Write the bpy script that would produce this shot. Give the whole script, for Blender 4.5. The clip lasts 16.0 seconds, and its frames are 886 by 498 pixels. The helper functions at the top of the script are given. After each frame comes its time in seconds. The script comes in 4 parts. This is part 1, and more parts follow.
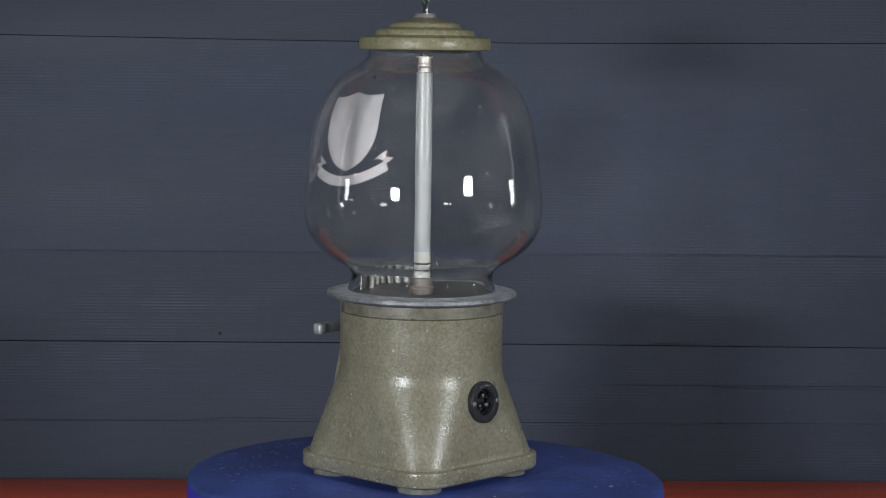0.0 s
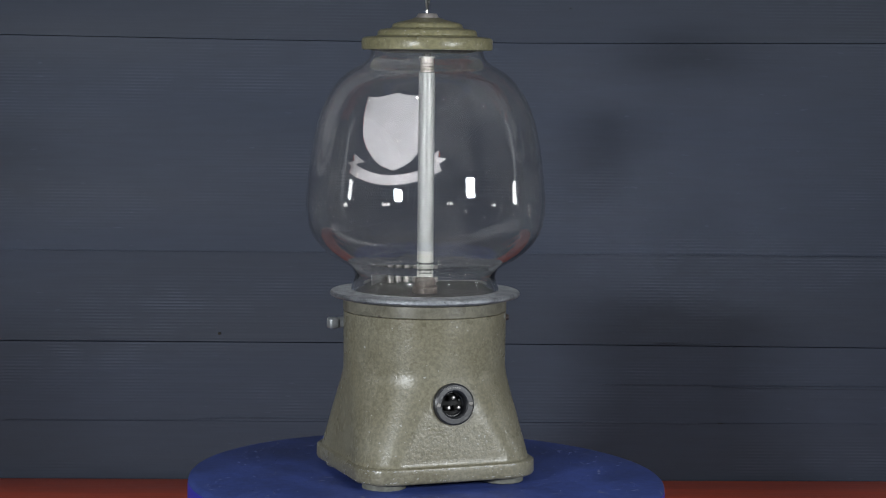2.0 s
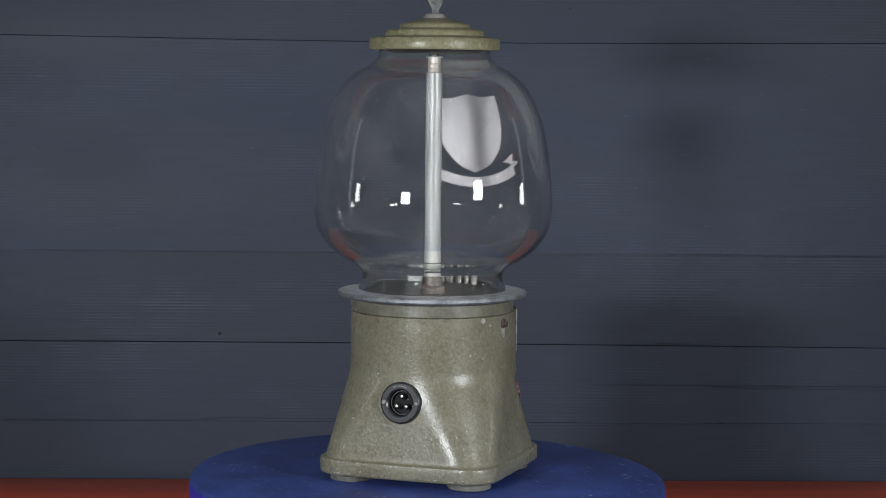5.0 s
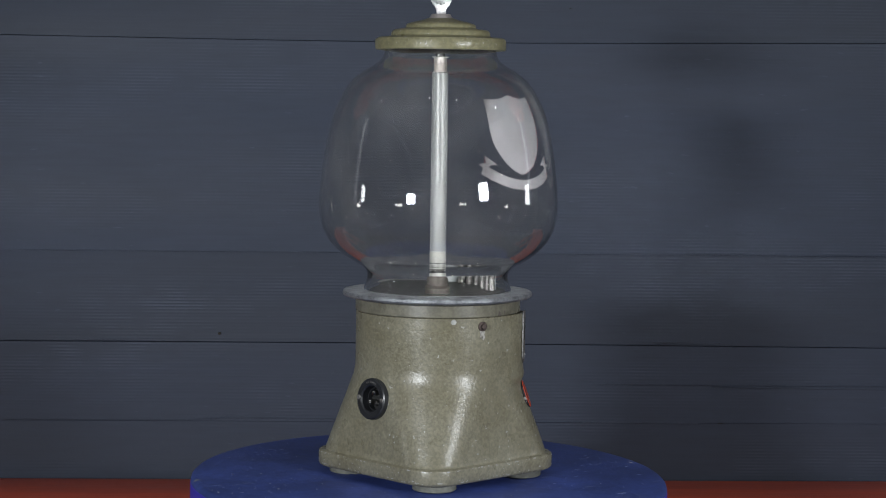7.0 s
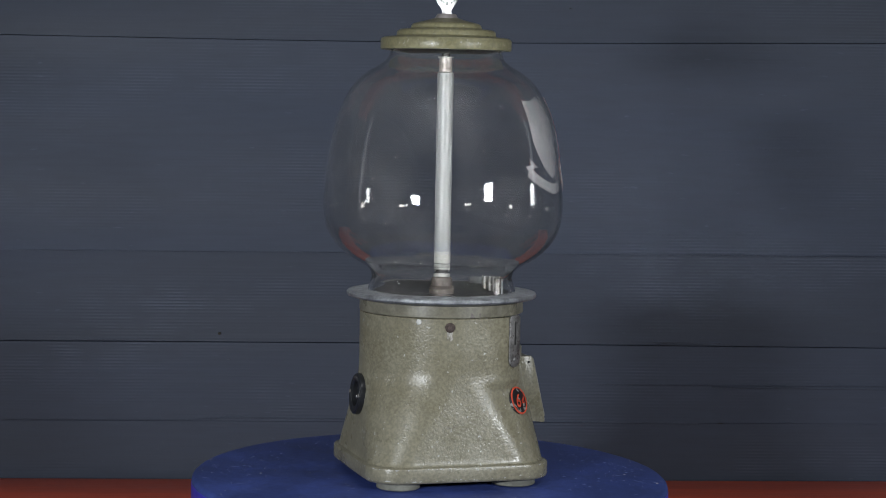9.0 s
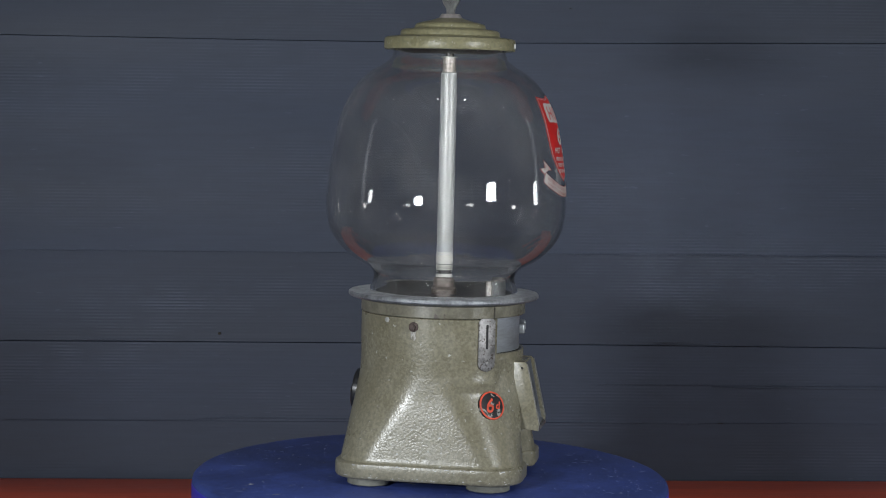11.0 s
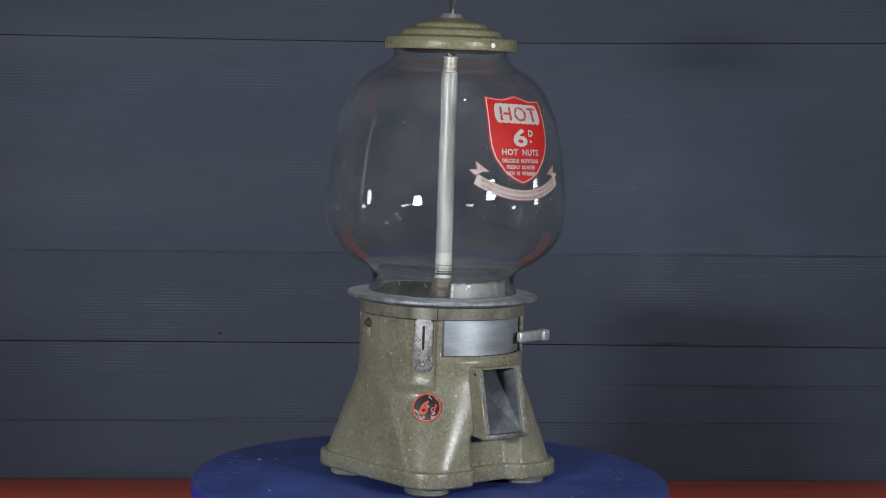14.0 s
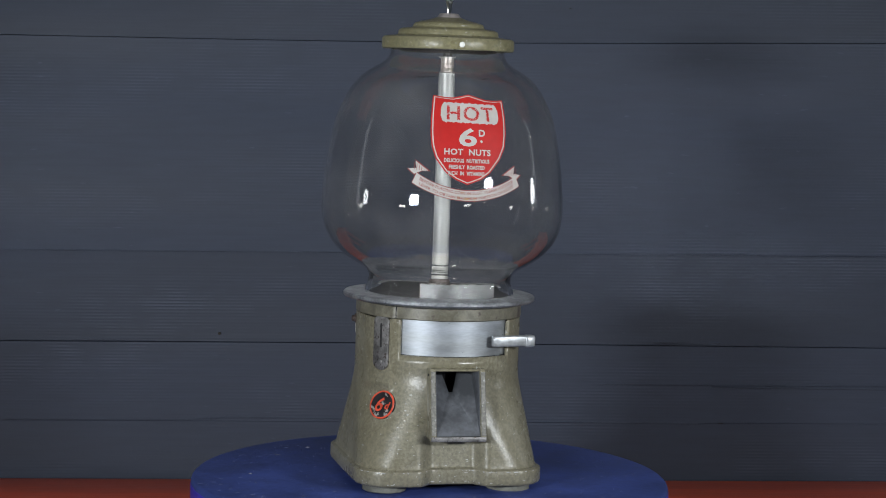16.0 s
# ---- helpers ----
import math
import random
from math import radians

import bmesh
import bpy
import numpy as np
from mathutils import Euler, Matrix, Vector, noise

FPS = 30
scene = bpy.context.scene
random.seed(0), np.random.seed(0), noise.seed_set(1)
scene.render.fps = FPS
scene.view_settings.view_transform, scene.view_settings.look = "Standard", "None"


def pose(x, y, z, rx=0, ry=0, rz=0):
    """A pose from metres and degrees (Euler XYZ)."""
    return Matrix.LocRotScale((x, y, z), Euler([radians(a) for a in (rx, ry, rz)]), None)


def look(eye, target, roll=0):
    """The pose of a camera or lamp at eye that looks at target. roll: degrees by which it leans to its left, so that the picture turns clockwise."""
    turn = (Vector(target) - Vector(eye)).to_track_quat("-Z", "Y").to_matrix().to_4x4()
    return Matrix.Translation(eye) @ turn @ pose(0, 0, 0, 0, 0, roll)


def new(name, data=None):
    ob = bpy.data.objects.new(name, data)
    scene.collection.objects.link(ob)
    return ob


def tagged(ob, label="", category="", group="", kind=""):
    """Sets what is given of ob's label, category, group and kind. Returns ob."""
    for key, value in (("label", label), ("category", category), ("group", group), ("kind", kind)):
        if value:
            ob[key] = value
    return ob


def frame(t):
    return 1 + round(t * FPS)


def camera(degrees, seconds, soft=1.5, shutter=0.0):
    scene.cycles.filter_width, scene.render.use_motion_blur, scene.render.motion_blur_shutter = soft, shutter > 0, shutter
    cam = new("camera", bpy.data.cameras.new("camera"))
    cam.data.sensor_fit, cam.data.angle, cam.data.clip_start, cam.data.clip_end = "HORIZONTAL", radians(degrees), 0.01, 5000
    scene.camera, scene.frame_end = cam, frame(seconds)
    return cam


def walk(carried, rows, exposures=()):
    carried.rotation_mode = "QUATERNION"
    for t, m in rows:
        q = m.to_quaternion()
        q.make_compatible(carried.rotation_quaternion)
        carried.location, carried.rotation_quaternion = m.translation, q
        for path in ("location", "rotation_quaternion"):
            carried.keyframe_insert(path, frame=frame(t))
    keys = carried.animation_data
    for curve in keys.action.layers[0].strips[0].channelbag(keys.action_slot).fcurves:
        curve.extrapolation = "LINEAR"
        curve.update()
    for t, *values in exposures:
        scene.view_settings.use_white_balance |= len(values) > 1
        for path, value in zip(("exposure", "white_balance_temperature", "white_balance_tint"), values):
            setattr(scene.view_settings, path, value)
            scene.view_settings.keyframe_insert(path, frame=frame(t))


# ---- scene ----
cam = camera(24.919, 16.0, soft=1.0)
EYE = pose(0, -2.128956, 0.4297, 90 - 4.98918, 0, -0.27482) @ pose(0, 0, 0, 0, 0, 1.31867)
walk(cam, [(0.0, EYE), (16.0, EYE)], exposures=[(0.0, 0.0), (16.0, 0.0)])

# ---- light: two rectangular panels either side of the camera, in a plain studio room ----
world = bpy.data.worlds.new("studio_air")
world.use_nodes = True
world.node_tree.nodes["Background"].inputs[0].default_value = (0.5, 0.55, 0.65, 1)
world.node_tree.nodes["Background"].inputs[1].default_value = 0.02
scene.world = world


def panel_lamp(eye, target, width, height, power, colour, spread=180):
    data = bpy.data.lights.new("panel_light", "AREA")
    data.shape, data.size, data.size_y, data.energy, data.color = "RECTANGLE", width, height, power, colour
    ob = new("panel_light", data)
    data.spread = radians(spread)
    ob.matrix_world = look(eye, target)
    return ob


panel_lamp((-0.92, -1.92, 0.48), (-0.20, 0, 0.46), 0.27, 0.12, 11.4, (0.90, 0.95, 0.99), 112)
panel_lamp((1.42, -1.55, 0.56), (0, 0, 0.38), 0.30, 0.16, 7.0, (0.905, 0.95, 0.985), 100)
# four round downlights in the ceiling
for x, y in ((-1.79, -0.26), (1.76, -0.50), (0.47, -1.05), (-0.30, -1.05)):
    panel_lamp((x, y, 1.84), (x, y, 0), 0.035, 0.035, 2.3, (0.92, 0.955, 0.985))
# smaller lights at the studio's sides, and the dim tall windows behind them
panel_lamp((-2.13, -0.55, 0.43), (0, 0, 0.35), 0.15, 0.16, 1.3, (0.90, 0.955, 1.0))
panel_lamp((2.20, 0.10, 0.43), (0, 0, 0.35), 0.17, 0.18, 1.5, (0.90, 0.955, 1.0))
panel_lamp((-2.60, -0.20, 0.75), (0, 0, 0.45), 0.12, 1.5, 0.45, (0.90, 0.955, 1.0))
panel_lamp((2.60, 0.30, 0.75), (0, 0, 0.45), 0.12, 1.5, 0.45, (0.90, 0.955, 1.0))


# ---- materials ----
def material(name, colour, rough=0.5, metal=0.0, vary=0.15, scale=30.0, bump=0.0, bump_scale=200.0, stretch=(1, 1, 1), coat=0.0, spots=None, ior=1.5, lumps=0.0, grime=0.0):
    """Paint or metal with two scales of tone and a fine relief; spots: (colour, scale, threshold) for wear."""
    m = bpy.data.materials.new(name)
    m.use_nodes = True
    nodes, links = m.node_tree.nodes, m.node_tree.links
    b = nodes["Principled BSDF"]
    b.inputs["Roughness"].default_value, b.inputs["Metallic"].default_value = rough, metal
    b.inputs["Coat Weight"].default_value, b.inputs["Coat Roughness"].default_value = coat, 0.15
    b.inputs["IOR"].default_value = ior
    co, mp = nodes.new("ShaderNodeTexCoord"), nodes.new("ShaderNodeMapping")
    mp.inputs["Scale"].default_value = stretch
    links.new(co.outputs["Object"], mp.inputs["Vector"])
    big, fine = nodes.new("ShaderNodeTexNoise"), nodes.new("ShaderNodeTexNoise")
    big.inputs["Scale"].default_value, big.inputs["Detail"].default_value = scale, 4
    fine.inputs["Scale"].default_value, fine.inputs["Detail"].default_value = bump_scale, 3
    for n in (big, fine):
        links.new(mp.outputs["Vector"], n.inputs["Vector"])
    add = nodes.new("ShaderNodeMath")
    add.operation = "MULTIPLY_ADD"
    links.new(fine.outputs["Fac"], add.inputs[0])
    add.inputs[1].default_value = 0.5
    links.new(big.outputs["Fac"], add.inputs[2])
    ramp = nodes.new("ShaderNodeValToRGB")
    lo, hi = [c * (1 - vary) for c in colour], [min(1, c * (1 + vary)) for c in colour]
    ramp.color_ramp.elements[0].position, ramp.color_ramp.elements[0].color = 0.6, (*lo, 1)
    ramp.color_ramp.elements[1].position, ramp.color_ramp.elements[1].color = 0.92, (*hi, 1)
    links.new(add.outputs[0], ramp.inputs["Fac"])
    out = ramp.outputs["Color"]
    if spots:
        sp = nodes.new("ShaderNodeTexNoise")
        sp.inputs["Scale"].default_value, sp.inputs["Detail"].default_value = spots[1], 5
        links.new(mp.outputs["Vector"], sp.inputs["Vector"])
        st = nodes.new("ShaderNodeMapRange")
        st.inputs["From Min"].default_value, st.inputs["From Max"].default_value = spots[2], spots[2] + 0.03
        links.new(sp.outputs["Fac"], st.inputs["Value"])
        mx = nodes.new("ShaderNodeMix")
        mx.data_type = "RGBA"
        links.new(st.outputs["Result"], mx.inputs["Factor"])
        links.new(out, mx.inputs["A"])
        mx.inputs["B"].default_value = (*spots[0], 1)
        out = mx.outputs["Result"]
    if grime:
        # broad uneven discolouring: brownish patches and paler worn ones
        gr, gm, mul = nodes.new("ShaderNodeTexNoise"), nodes.new("ShaderNodeValToRGB"), nodes.new("ShaderNodeMix")
        gr.inputs["Scale"].default_value, gr.inputs["Detail"].default_value, gr.inputs["Roughness"].default_value = 17, 7, 0.68
        links.new(mp.outputs["Vector"], gr.inputs["Vector"])
        gm.color_ramp.elements[0].position, gm.color_ramp.elements[0].color = 0.34, (1 - grime, 1 - grime * 1.15, 1 - grime * 1.5, 1)
        gm.color_ramp.elements[1].position, gm.color_ramp.elements[1].color = 0.66, (1 + grime * 0.6, 1 + grime * 0.65, 1 + grime * 0.8, 1)
        links.new(gr.outputs["Fac"], gm.inputs["Fac"])
        mul.data_type, mul.blend_type = "RGBA", "MULTIPLY"
        mul.inputs["Factor"].default_value = 1.0
        links.new(out, mul.inputs["A"])
        links.new(gm.outputs["Color"], mul.inputs["B"])
        out = mul.outputs["Result"]
    links.new(out, b.inputs["Base Color"])
    rr = nodes.new("ShaderNodeMapRange")
    rr.inputs["To Min"].default_value, rr.inputs["To Max"].default_value = max(0.02, rough * 0.75), min(1, rough * 1.3)
    links.new(big.outputs["Fac"], rr.inputs["Value"])
    links.new(rr.outputs["Result"], b.inputs["Roughness"])
    if bump:
        bp = nodes.new("ShaderNodeBump")
        bp.inputs["Strength"].default_value, bp.inputs["Distance"].default_value = 1.0, bump
        height = fine.outputs["Fac"]
        if lumps:
            lump, patch, both = nodes.new("ShaderNodeTexNoise"), nodes.new("ShaderNodeTexNoise"), nodes.new("ShaderNodeMath")
            lump.inputs["Scale"].default_value, lump.inputs["Detail"].default_value, lump.inputs["Distortion"].default_value = bump_scale * 0.33, 2, 1.2
            patch.inputs["Scale"].default_value, patch.inputs["Detail"].default_value = 26, 3
            both.operation = "MULTIPLY_ADD"
            gain = nodes.new("ShaderNodeMapRange")
            gain.inputs["From Min"].default_value, gain.inputs["From Max"].default_value, gain.inputs["To Max"].default_value = 0.35, 0.7, lumps * 2
            for n in (lump, patch):
                links.new(mp.outputs["Vector"], n.inputs["Vector"])
            links.new(patch.outputs["Fac"], gain.inputs["Value"])
            links.new(lump.outputs["Fac"], both.inputs[0])
            links.new(gain.outputs["Result"], both.inputs[1])
            links.new(height, both.inputs[2])
            height = both.outputs[0]
            links.new(patch.outputs["Fac"], rr.inputs["Value"])
            rr.inputs["From Min"].default_value, rr.inputs["From Max"].default_value = 0.3, 0.7
        links.new(height, bp.inputs["Height"])
        links.new(bp.outputs["Normal"], b.inputs["Normal"])
    return m


def glass(name):
    """Clear glass with a thin uneven film of dust."""
    m = bpy.data.materials.new(name)
    m.use_nodes = True
    nodes, links = m.node_tree.nodes, m.node_tree.links
    b = nodes["Principled BSDF"]
    b.inputs["Base Color"].default_value = (0.985, 0.966, 0.932, 1)
    b.inputs["Roughness"].default_value, b.inputs["IOR"].default_value = 0.0, 1.5
    b.inputs["Transmission Weight"].default_value = 1.0
    co, big, fine = nodes.new("ShaderNodeTexCoord"), nodes.new("ShaderNodeTexNoise"), nodes.new("ShaderNodeTexNoise")
    big.inputs["Scale"].default_value, big.inputs["Detail"].default_value = 17, 6
    fine.inputs["Scale"].default_value, fine.inputs["Detail"].default_value = 260, 2
    links.new(co.outputs["Object"], big.inputs["Vector"])
    links.new(co.outputs["Object"], fine.inputs["Vector"])
    film, speck = nodes.new("ShaderNodeMapRange"), nodes.new("ShaderNodeMapRange")
    film.inputs["From Min"].default_value, film.inputs["From Max"].default_value, film.inputs["To Max"].default_value = 0.42, 0.72, 0.020
    speck.inputs["From Min"].default_value, speck.inputs["From Max"].default_value, speck.inputs["To Max"].default_value = 0.735, 0.77, 0.25
    links.new(big.outputs["Fac"], film.inputs["Value"])
    links.new(fine.outputs["Fac"], speck.inputs["Value"])
    add, mix, dust = nodes.new("ShaderNodeMath"), nodes.new("ShaderNodeMixShader"), nodes.new("ShaderNodeBsdfDiffuse")
    dust.inputs["Color"].default_value = (0.6, 0.6, 0.6, 1)
    links.new(film.outputs["Result"], add.inputs[0])
    links.new(speck.outputs["Result"], add.inputs[1])
    links.new(add.outputs[0], mix.inputs["Fac"])
    links.new(b.outputs["BSDF"], mix.inputs[1])
    links.new(dust.outputs["BSDF"], mix.inputs[2])
    links.new(mix.outputs["Shader"], nodes["Material Output"].inputs["Surface"])
    return m


def wall_paint():
    """Slate paint over sawn boards: broken fine ridges, light on their crests painted paler in patches, each board a
    little off in tone.
    """
    m = material("slate_wall_paint", (0.0283, 0.0382, 0.0645), 0.62, 0, 0.09, 2.2, 0, 40, (0.35, 1, 3))
    nodes, links = m.node_tree.nodes, m.node_tree.links
    b = nodes["Principled BSDF"]
    co = nodes.new("ShaderNodeTexCoord")

    def noise_at(scale, detail, stretch, lo, hi, top=1.0):
        mp, n, r = nodes.new("ShaderNodeMapping"), nodes.new("ShaderNodeTexNoise"), nodes.new("ShaderNodeMapRange")
        mp.inputs["Scale"].default_value = stretch
        n.inputs["Scale"].default_value, n.inputs["Detail"].default_value = scale, detail
        r.inputs["From Min"].default_value, r.inputs["From Max"].default_value, r.inputs["To Max"].default_value = lo, hi, top
        links.new(co.outputs["Object"], mp.inputs["Vector"])
        links.new(mp.outputs["Vector"], n.inputs["Vector"])
        links.new(n.outputs["Fac"], r.inputs["Value"])
        return r.outputs["Result"]

    def times(p, q, op="MULTIPLY", c=None):
        n = nodes.new("ShaderNodeMath")
        n.operation = op
        links.new(p, n.inputs[0])
        if isinstance(q, float):
            n.inputs[1].default_value = q
        else:
            links.new(q, n.inputs[1])
        if c is not None:
            links.new(c, n.inputs[2])
        return n.outputs[0]

    wave, mp = nodes.new("ShaderNodeTexWave"), nodes.new("ShaderNodeMapping")
    wave.bands_direction, wave.inputs["Scale"].default_value = "Z", 67.0
    wave.inputs["Distortion"].default_value, wave.inputs["Detail"].default_value, wave.inputs["Detail Scale"].default_value = 0.7, 2, 1.4
    mp.inputs["Scale"].default_value = (0.10, 1, 1)
    links.new(co.outputs["Object"], mp.inputs["Vector"])
    links.new(mp.outputs["Vector"], wave.inputs["Vector"])
    patches = noise_at(5.0, 3, (0.35, 1, 1.6), 0.42, 0.66)
    broken = noise_at(50, 4, (0.35, 1, 0.6), 0.36, 0.66)
    ridge = times(wave.outputs["Fac"], patches)
    # the light that ridge crests catch, put in as a paler colour
    crest_light = times(times(times(ridge, ridge), broken), 1.15)
    flecks = times(noise_at(90, 2, (0.4, 1, 1.6), 0.70, 0.78), 0.5)
    mix = nodes.new("ShaderNodeMix")
    mix.data_type = "RGBA"
    old = b.inputs["Base Color"].links[0].from_socket
    links.new(times(crest_light, flecks, "ADD"), mix.inputs["Factor"])
    links.new(old, mix.inputs["A"])
    mix.inputs["B"].default_value = (0.060, 0.076, 0.115, 1)
    info, tone, hsv = nodes.new("ShaderNodeObjectInfo"), nodes.new("ShaderNodeMapRange"), nodes.new("ShaderNodeHueSaturation")
    tone.inputs["To Min"].default_value, tone.inputs["To Max"].default_value = 0.88, 1.08
    links.new(info.outputs["Random"], tone.inputs["Value"])
    links.new(tone.outputs["Result"], hsv.inputs["Value"])
    links.new(mix.outputs["Result"], hsv.inputs["Color"])
    links.new(hsv.outputs["Color"], b.inputs["Base Color"])
    grain = noise_at(60, 5, (0.06, 1, 2.5), 0.0, 1.0)
    bp = nodes.new("ShaderNodeBump")
    bp.inputs["Strength"].default_value, bp.inputs["Distance"].default_value = 0.9, 0.00036
    links.new(times(grain, 0.8, "MULTIPLY_ADD", times(ridge, broken)), bp.inputs["Height"])
    links.new(bp.outputs["Normal"], b.inputs["Normal"])
    return m


WALL = wall_paint()
ROOM = material("plain_room_plaster", (0.15, 0.126, 0.11), 0.9, 0, 0.1, 3, 0.0005, 60)
FLOOR = material("dark_floor_screed", (0.10, 0.095, 0.09), 0.7, 0, 0.2, 4, 0.0005, 80)
RED = material("red_painted_wood", (0.52, 0.085, 0.042), 0.42, 0, 0.12, 5, 0.0006, 40, (0.3, 6, 1))
BLUE = material("blue_board_paint", (0.044, 0.073, 0.275), 0.5, 0, 0.22, 9, 0.0002, 120, spots=((0.20, 0.22, 0.30), 26, 0.69), grime=0.12)
BLUE_EDGE = material("blue_board_edge", (0.045, 0.05, 0.50), 0.35, 0, 0.12, 9, 0.0002, 120)
DUST = material("pale_dust_flakes", (0.26, 0.27, 0.34), 0.9, 0, 0.3, 90)
CHIP = material("bare_metal_chips", (0.44, 0.44, 0.42), 0.5, 0.3, 0.2, 90)
SCREW = material("dull_grey_screw", (0.22, 0.21, 0.20), 0.5, 0.6, 0.3, 200)
SCUFF = material("faint_scuff_dust", (0.095, 0.118, 0.25), 0.8, 0, 0.3, 90)
OLIVE = material("hammered_olive_enamel", (0.222, 0.207, 0.150), 0.28, 0, 0.18, 300, 0.00025, 430, spots=((0.45, 0.45, 0.42), 210, 0.69), lumps=0.5, grime=0.17)
COLLAR = material("grimy_olive_enamel", (0.175, 0.165, 0.128), 0.33, 0, 0.2, 120, 0.00022, 430, spots=((0.10, 0.085, 0.075), 60, 0.62), lumps=0.3, grime=0.15)
LID = material("ochre_olive_enamel", (0.186, 0.172, 0.098), 0.33, 0, 0.18, 240, 0.0003, 400, spots=((0.40, 0.395, 0.36), 320, 0.66), lumps=0.45)
ALU = material("cast_aluminium", (0.285, 0.295, 0.315), 0.5, 0.7, 0.3, 70, 0.0005, 330, spots=((0.14, 0.14, 0.14), 150, 0.68))
BRUSHED = material("brushed_aluminium", (0.43, 0.46, 0.50), 0.46, 0.75, 0.12, 45, 0.00006, 300, (0.5, 0.5, 2.0), grime=0.12, spots=((0.20, 0.21, 0.23), 150, 0.68))
STEEL = material("worn_nickel_plate", (0.27, 0.262, 0.258), 0.52, 0.85, 0.35, 110, 0.0002, 400, spots=((0.11, 0.09, 0.08), 380, 0.60))
WORN_EDGE = material("worn_olive_edge", (0.20, 0.195, 0.175), 0.5, 0.25, 0.3, 200, 0.0003, 400, spots=((0.36, 0.36, 0.35), 330, 0.60))
CHUTE = material("dull_zinc_chute", (0.165, 0.175, 0.195), 0.5, 0.45, 0.3, 40, 0.0002, 200)
RUST = material("rusty_bolt", (0.085, 0.062, 0.055), 0.7, 0.3, 0.4, 300, 0.0004, 700)
BLACK = material("black_bakelite", (0.021, 0.022, 0.025), 0.33, 0, 0.2, 60, 0.0001, 300)
PIN = material("steel_contact_pins", (0.36, 0.35, 0.34), 0.32, 1.0, 0.1, 100)
PORCELAIN = material("white_porcelain", (0.29, 0.295, 0.285), 0.3, 0, 0.08, 60)
PAINT_WHITE = material("white_chip_paint", (0.75, 0.75, 0.72), 0.6, 0, 0.1, 200)
LEVER = material("polished_cast_lever", (0.46, 0.48, 0.50), 0.36, 0.6, 0.2, 120, 0.0002, 300)
TUBE = material("white_opal_tube", (0.203, 0.214, 0.222), 0.32, 0, 0.06, 30)
BRASS = material("tarnished_brass_holder", (0.060, 0.050, 0.046), 0.55, 0.3, 0.3, 120)
KEYMETAL = material("bright_key_metal", (0.42, 0.42, 0.41), 0.30, 1.0, 0.15, 200, 0.0005, 500)
HUB = material("pinkish_grey_hub", (0.36, 0.33, 0.32), 0.4, 0.5, 0.2, 100, 0.0002, 300)
FOOT = material("grey_wooden_foot", (0.16, 0.16, 0.135), 0.7, 0, 0.3, 60, 0.0003, 200)
GLASS = glass("clear_glass")
DECAL_RED = material("red_decal_print", (0.47, 0.017, 0.015), 0.5, 0, 0.06, 60, ior=1.3)
DECAL_WHITE = material("white_decal_print", (0.48, 0.455, 0.43), 0.5, 0, 0.05, 60, ior=1.3)
DECAL_BACK = material("pale_decal_backing", (0.208, 0.211, 0.240), 0.5, 0, 0.08, 40, spots=((0.10, 0.10, 0.10), 230, 0.695))
INK = material("dark_red_ink", (0.25, 0.022, 0.018), 0.5, 0, 0.1, 60)
STAIN = material("brown_water_stain", (0.36, 0.22, 0.12), 0.6, 0, 0.3, 90)
BADGE_RED = material("orange_red_badge_print", (0.62, 0.075, 0.035), 0.4, 0, 0.15, 200)
BADGE_BLACK = material("black_badge_print", (0.018, 0.016, 0.018), 0.35, 0, 0.2, 200, spots=((0.30, 0.29, 0.27), 130, 0.60))
HOT_INK = material("flame_patterned_red_print", (0.47, 0.017, 0.015), 0.4, 0, 0.08, 60, spots=((0.46, 0.44, 0.42), 800, 0.56))
HOPPER = material("dark_hopper_metal", (0.052, 0.052, 0.054), 0.45, 0.8, 0.3, 60)
BAFFLE = material("smooth_baffle_metal", (0.15, 0.157, 0.165), 0.45, 0.8, 0.2, 60)
RUNS = material("pale_chipped_run", (0.36, 0.34, 0.31), 0.5, 0, 0.4, 400)
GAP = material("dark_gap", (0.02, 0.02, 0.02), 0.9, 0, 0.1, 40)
NAIL = material("nail_head", (0.15, 0.145, 0.14), 0.22, 1.0, 0.2, 300)


# ---- mesh helpers ----
def part(name, bm, mat, parent=None, label="", sharp=35.0, smooth=True):
    me = bpy.data.meshes.new(name)
    bmesh.ops.recalc_face_normals(bm, faces=bm.faces)
    for fc in bm.faces:
        fc.smooth = smooth
    bm.to_mesh(me)
    bm.free()
    if smooth:
        me.set_sharp_from_angle(angle=radians(sharp))
    me.materials.append(mat)
    ob = new(name, me)
    if parent:
        ob.parent = parent
    if label:
        tagged(ob, label)
    return ob


def thing(name, label, category, group="", kind=""):
    return tagged(new(name), label, category, group, kind)


def turned(profile, segs=96, bm=None, m=None, close=False):
    """A lathe of (radius, height) pairs in metres; close joins the last pair to the first."""
    bm = bm or bmesh.new()
    m = m or Matrix()
    rings = []
    for r, z in profile:
        if r < 1e-6:
            rings.append([bm.verts.new(m @ Vector((0, 0, z)))])
        else:
            rings.append([bm.verts.new(m @ Vector((r * math.cos(2 * math.pi * k / segs), r * math.sin(2 * math.pi * k / segs), z))) for k in range(segs)])
    pairs = list(zip(rings, rings[1:])) + ([(rings[-1], rings[0])] if close else [])
    for a, b in pairs:
        for k in range(segs):
            j = (k + 1) % segs
            if len(a) == 1 and len(b) == 1:
                continue
            if len(a) == 1:
                bm.faces.new((a[0], b[k], b[j]))
            elif len(b) == 1:
                bm.faces.new((a[k], b[0], a[j]))
            else:
                bm.faces.new((a[k], b[k], b[j], a[j]))
    return bm


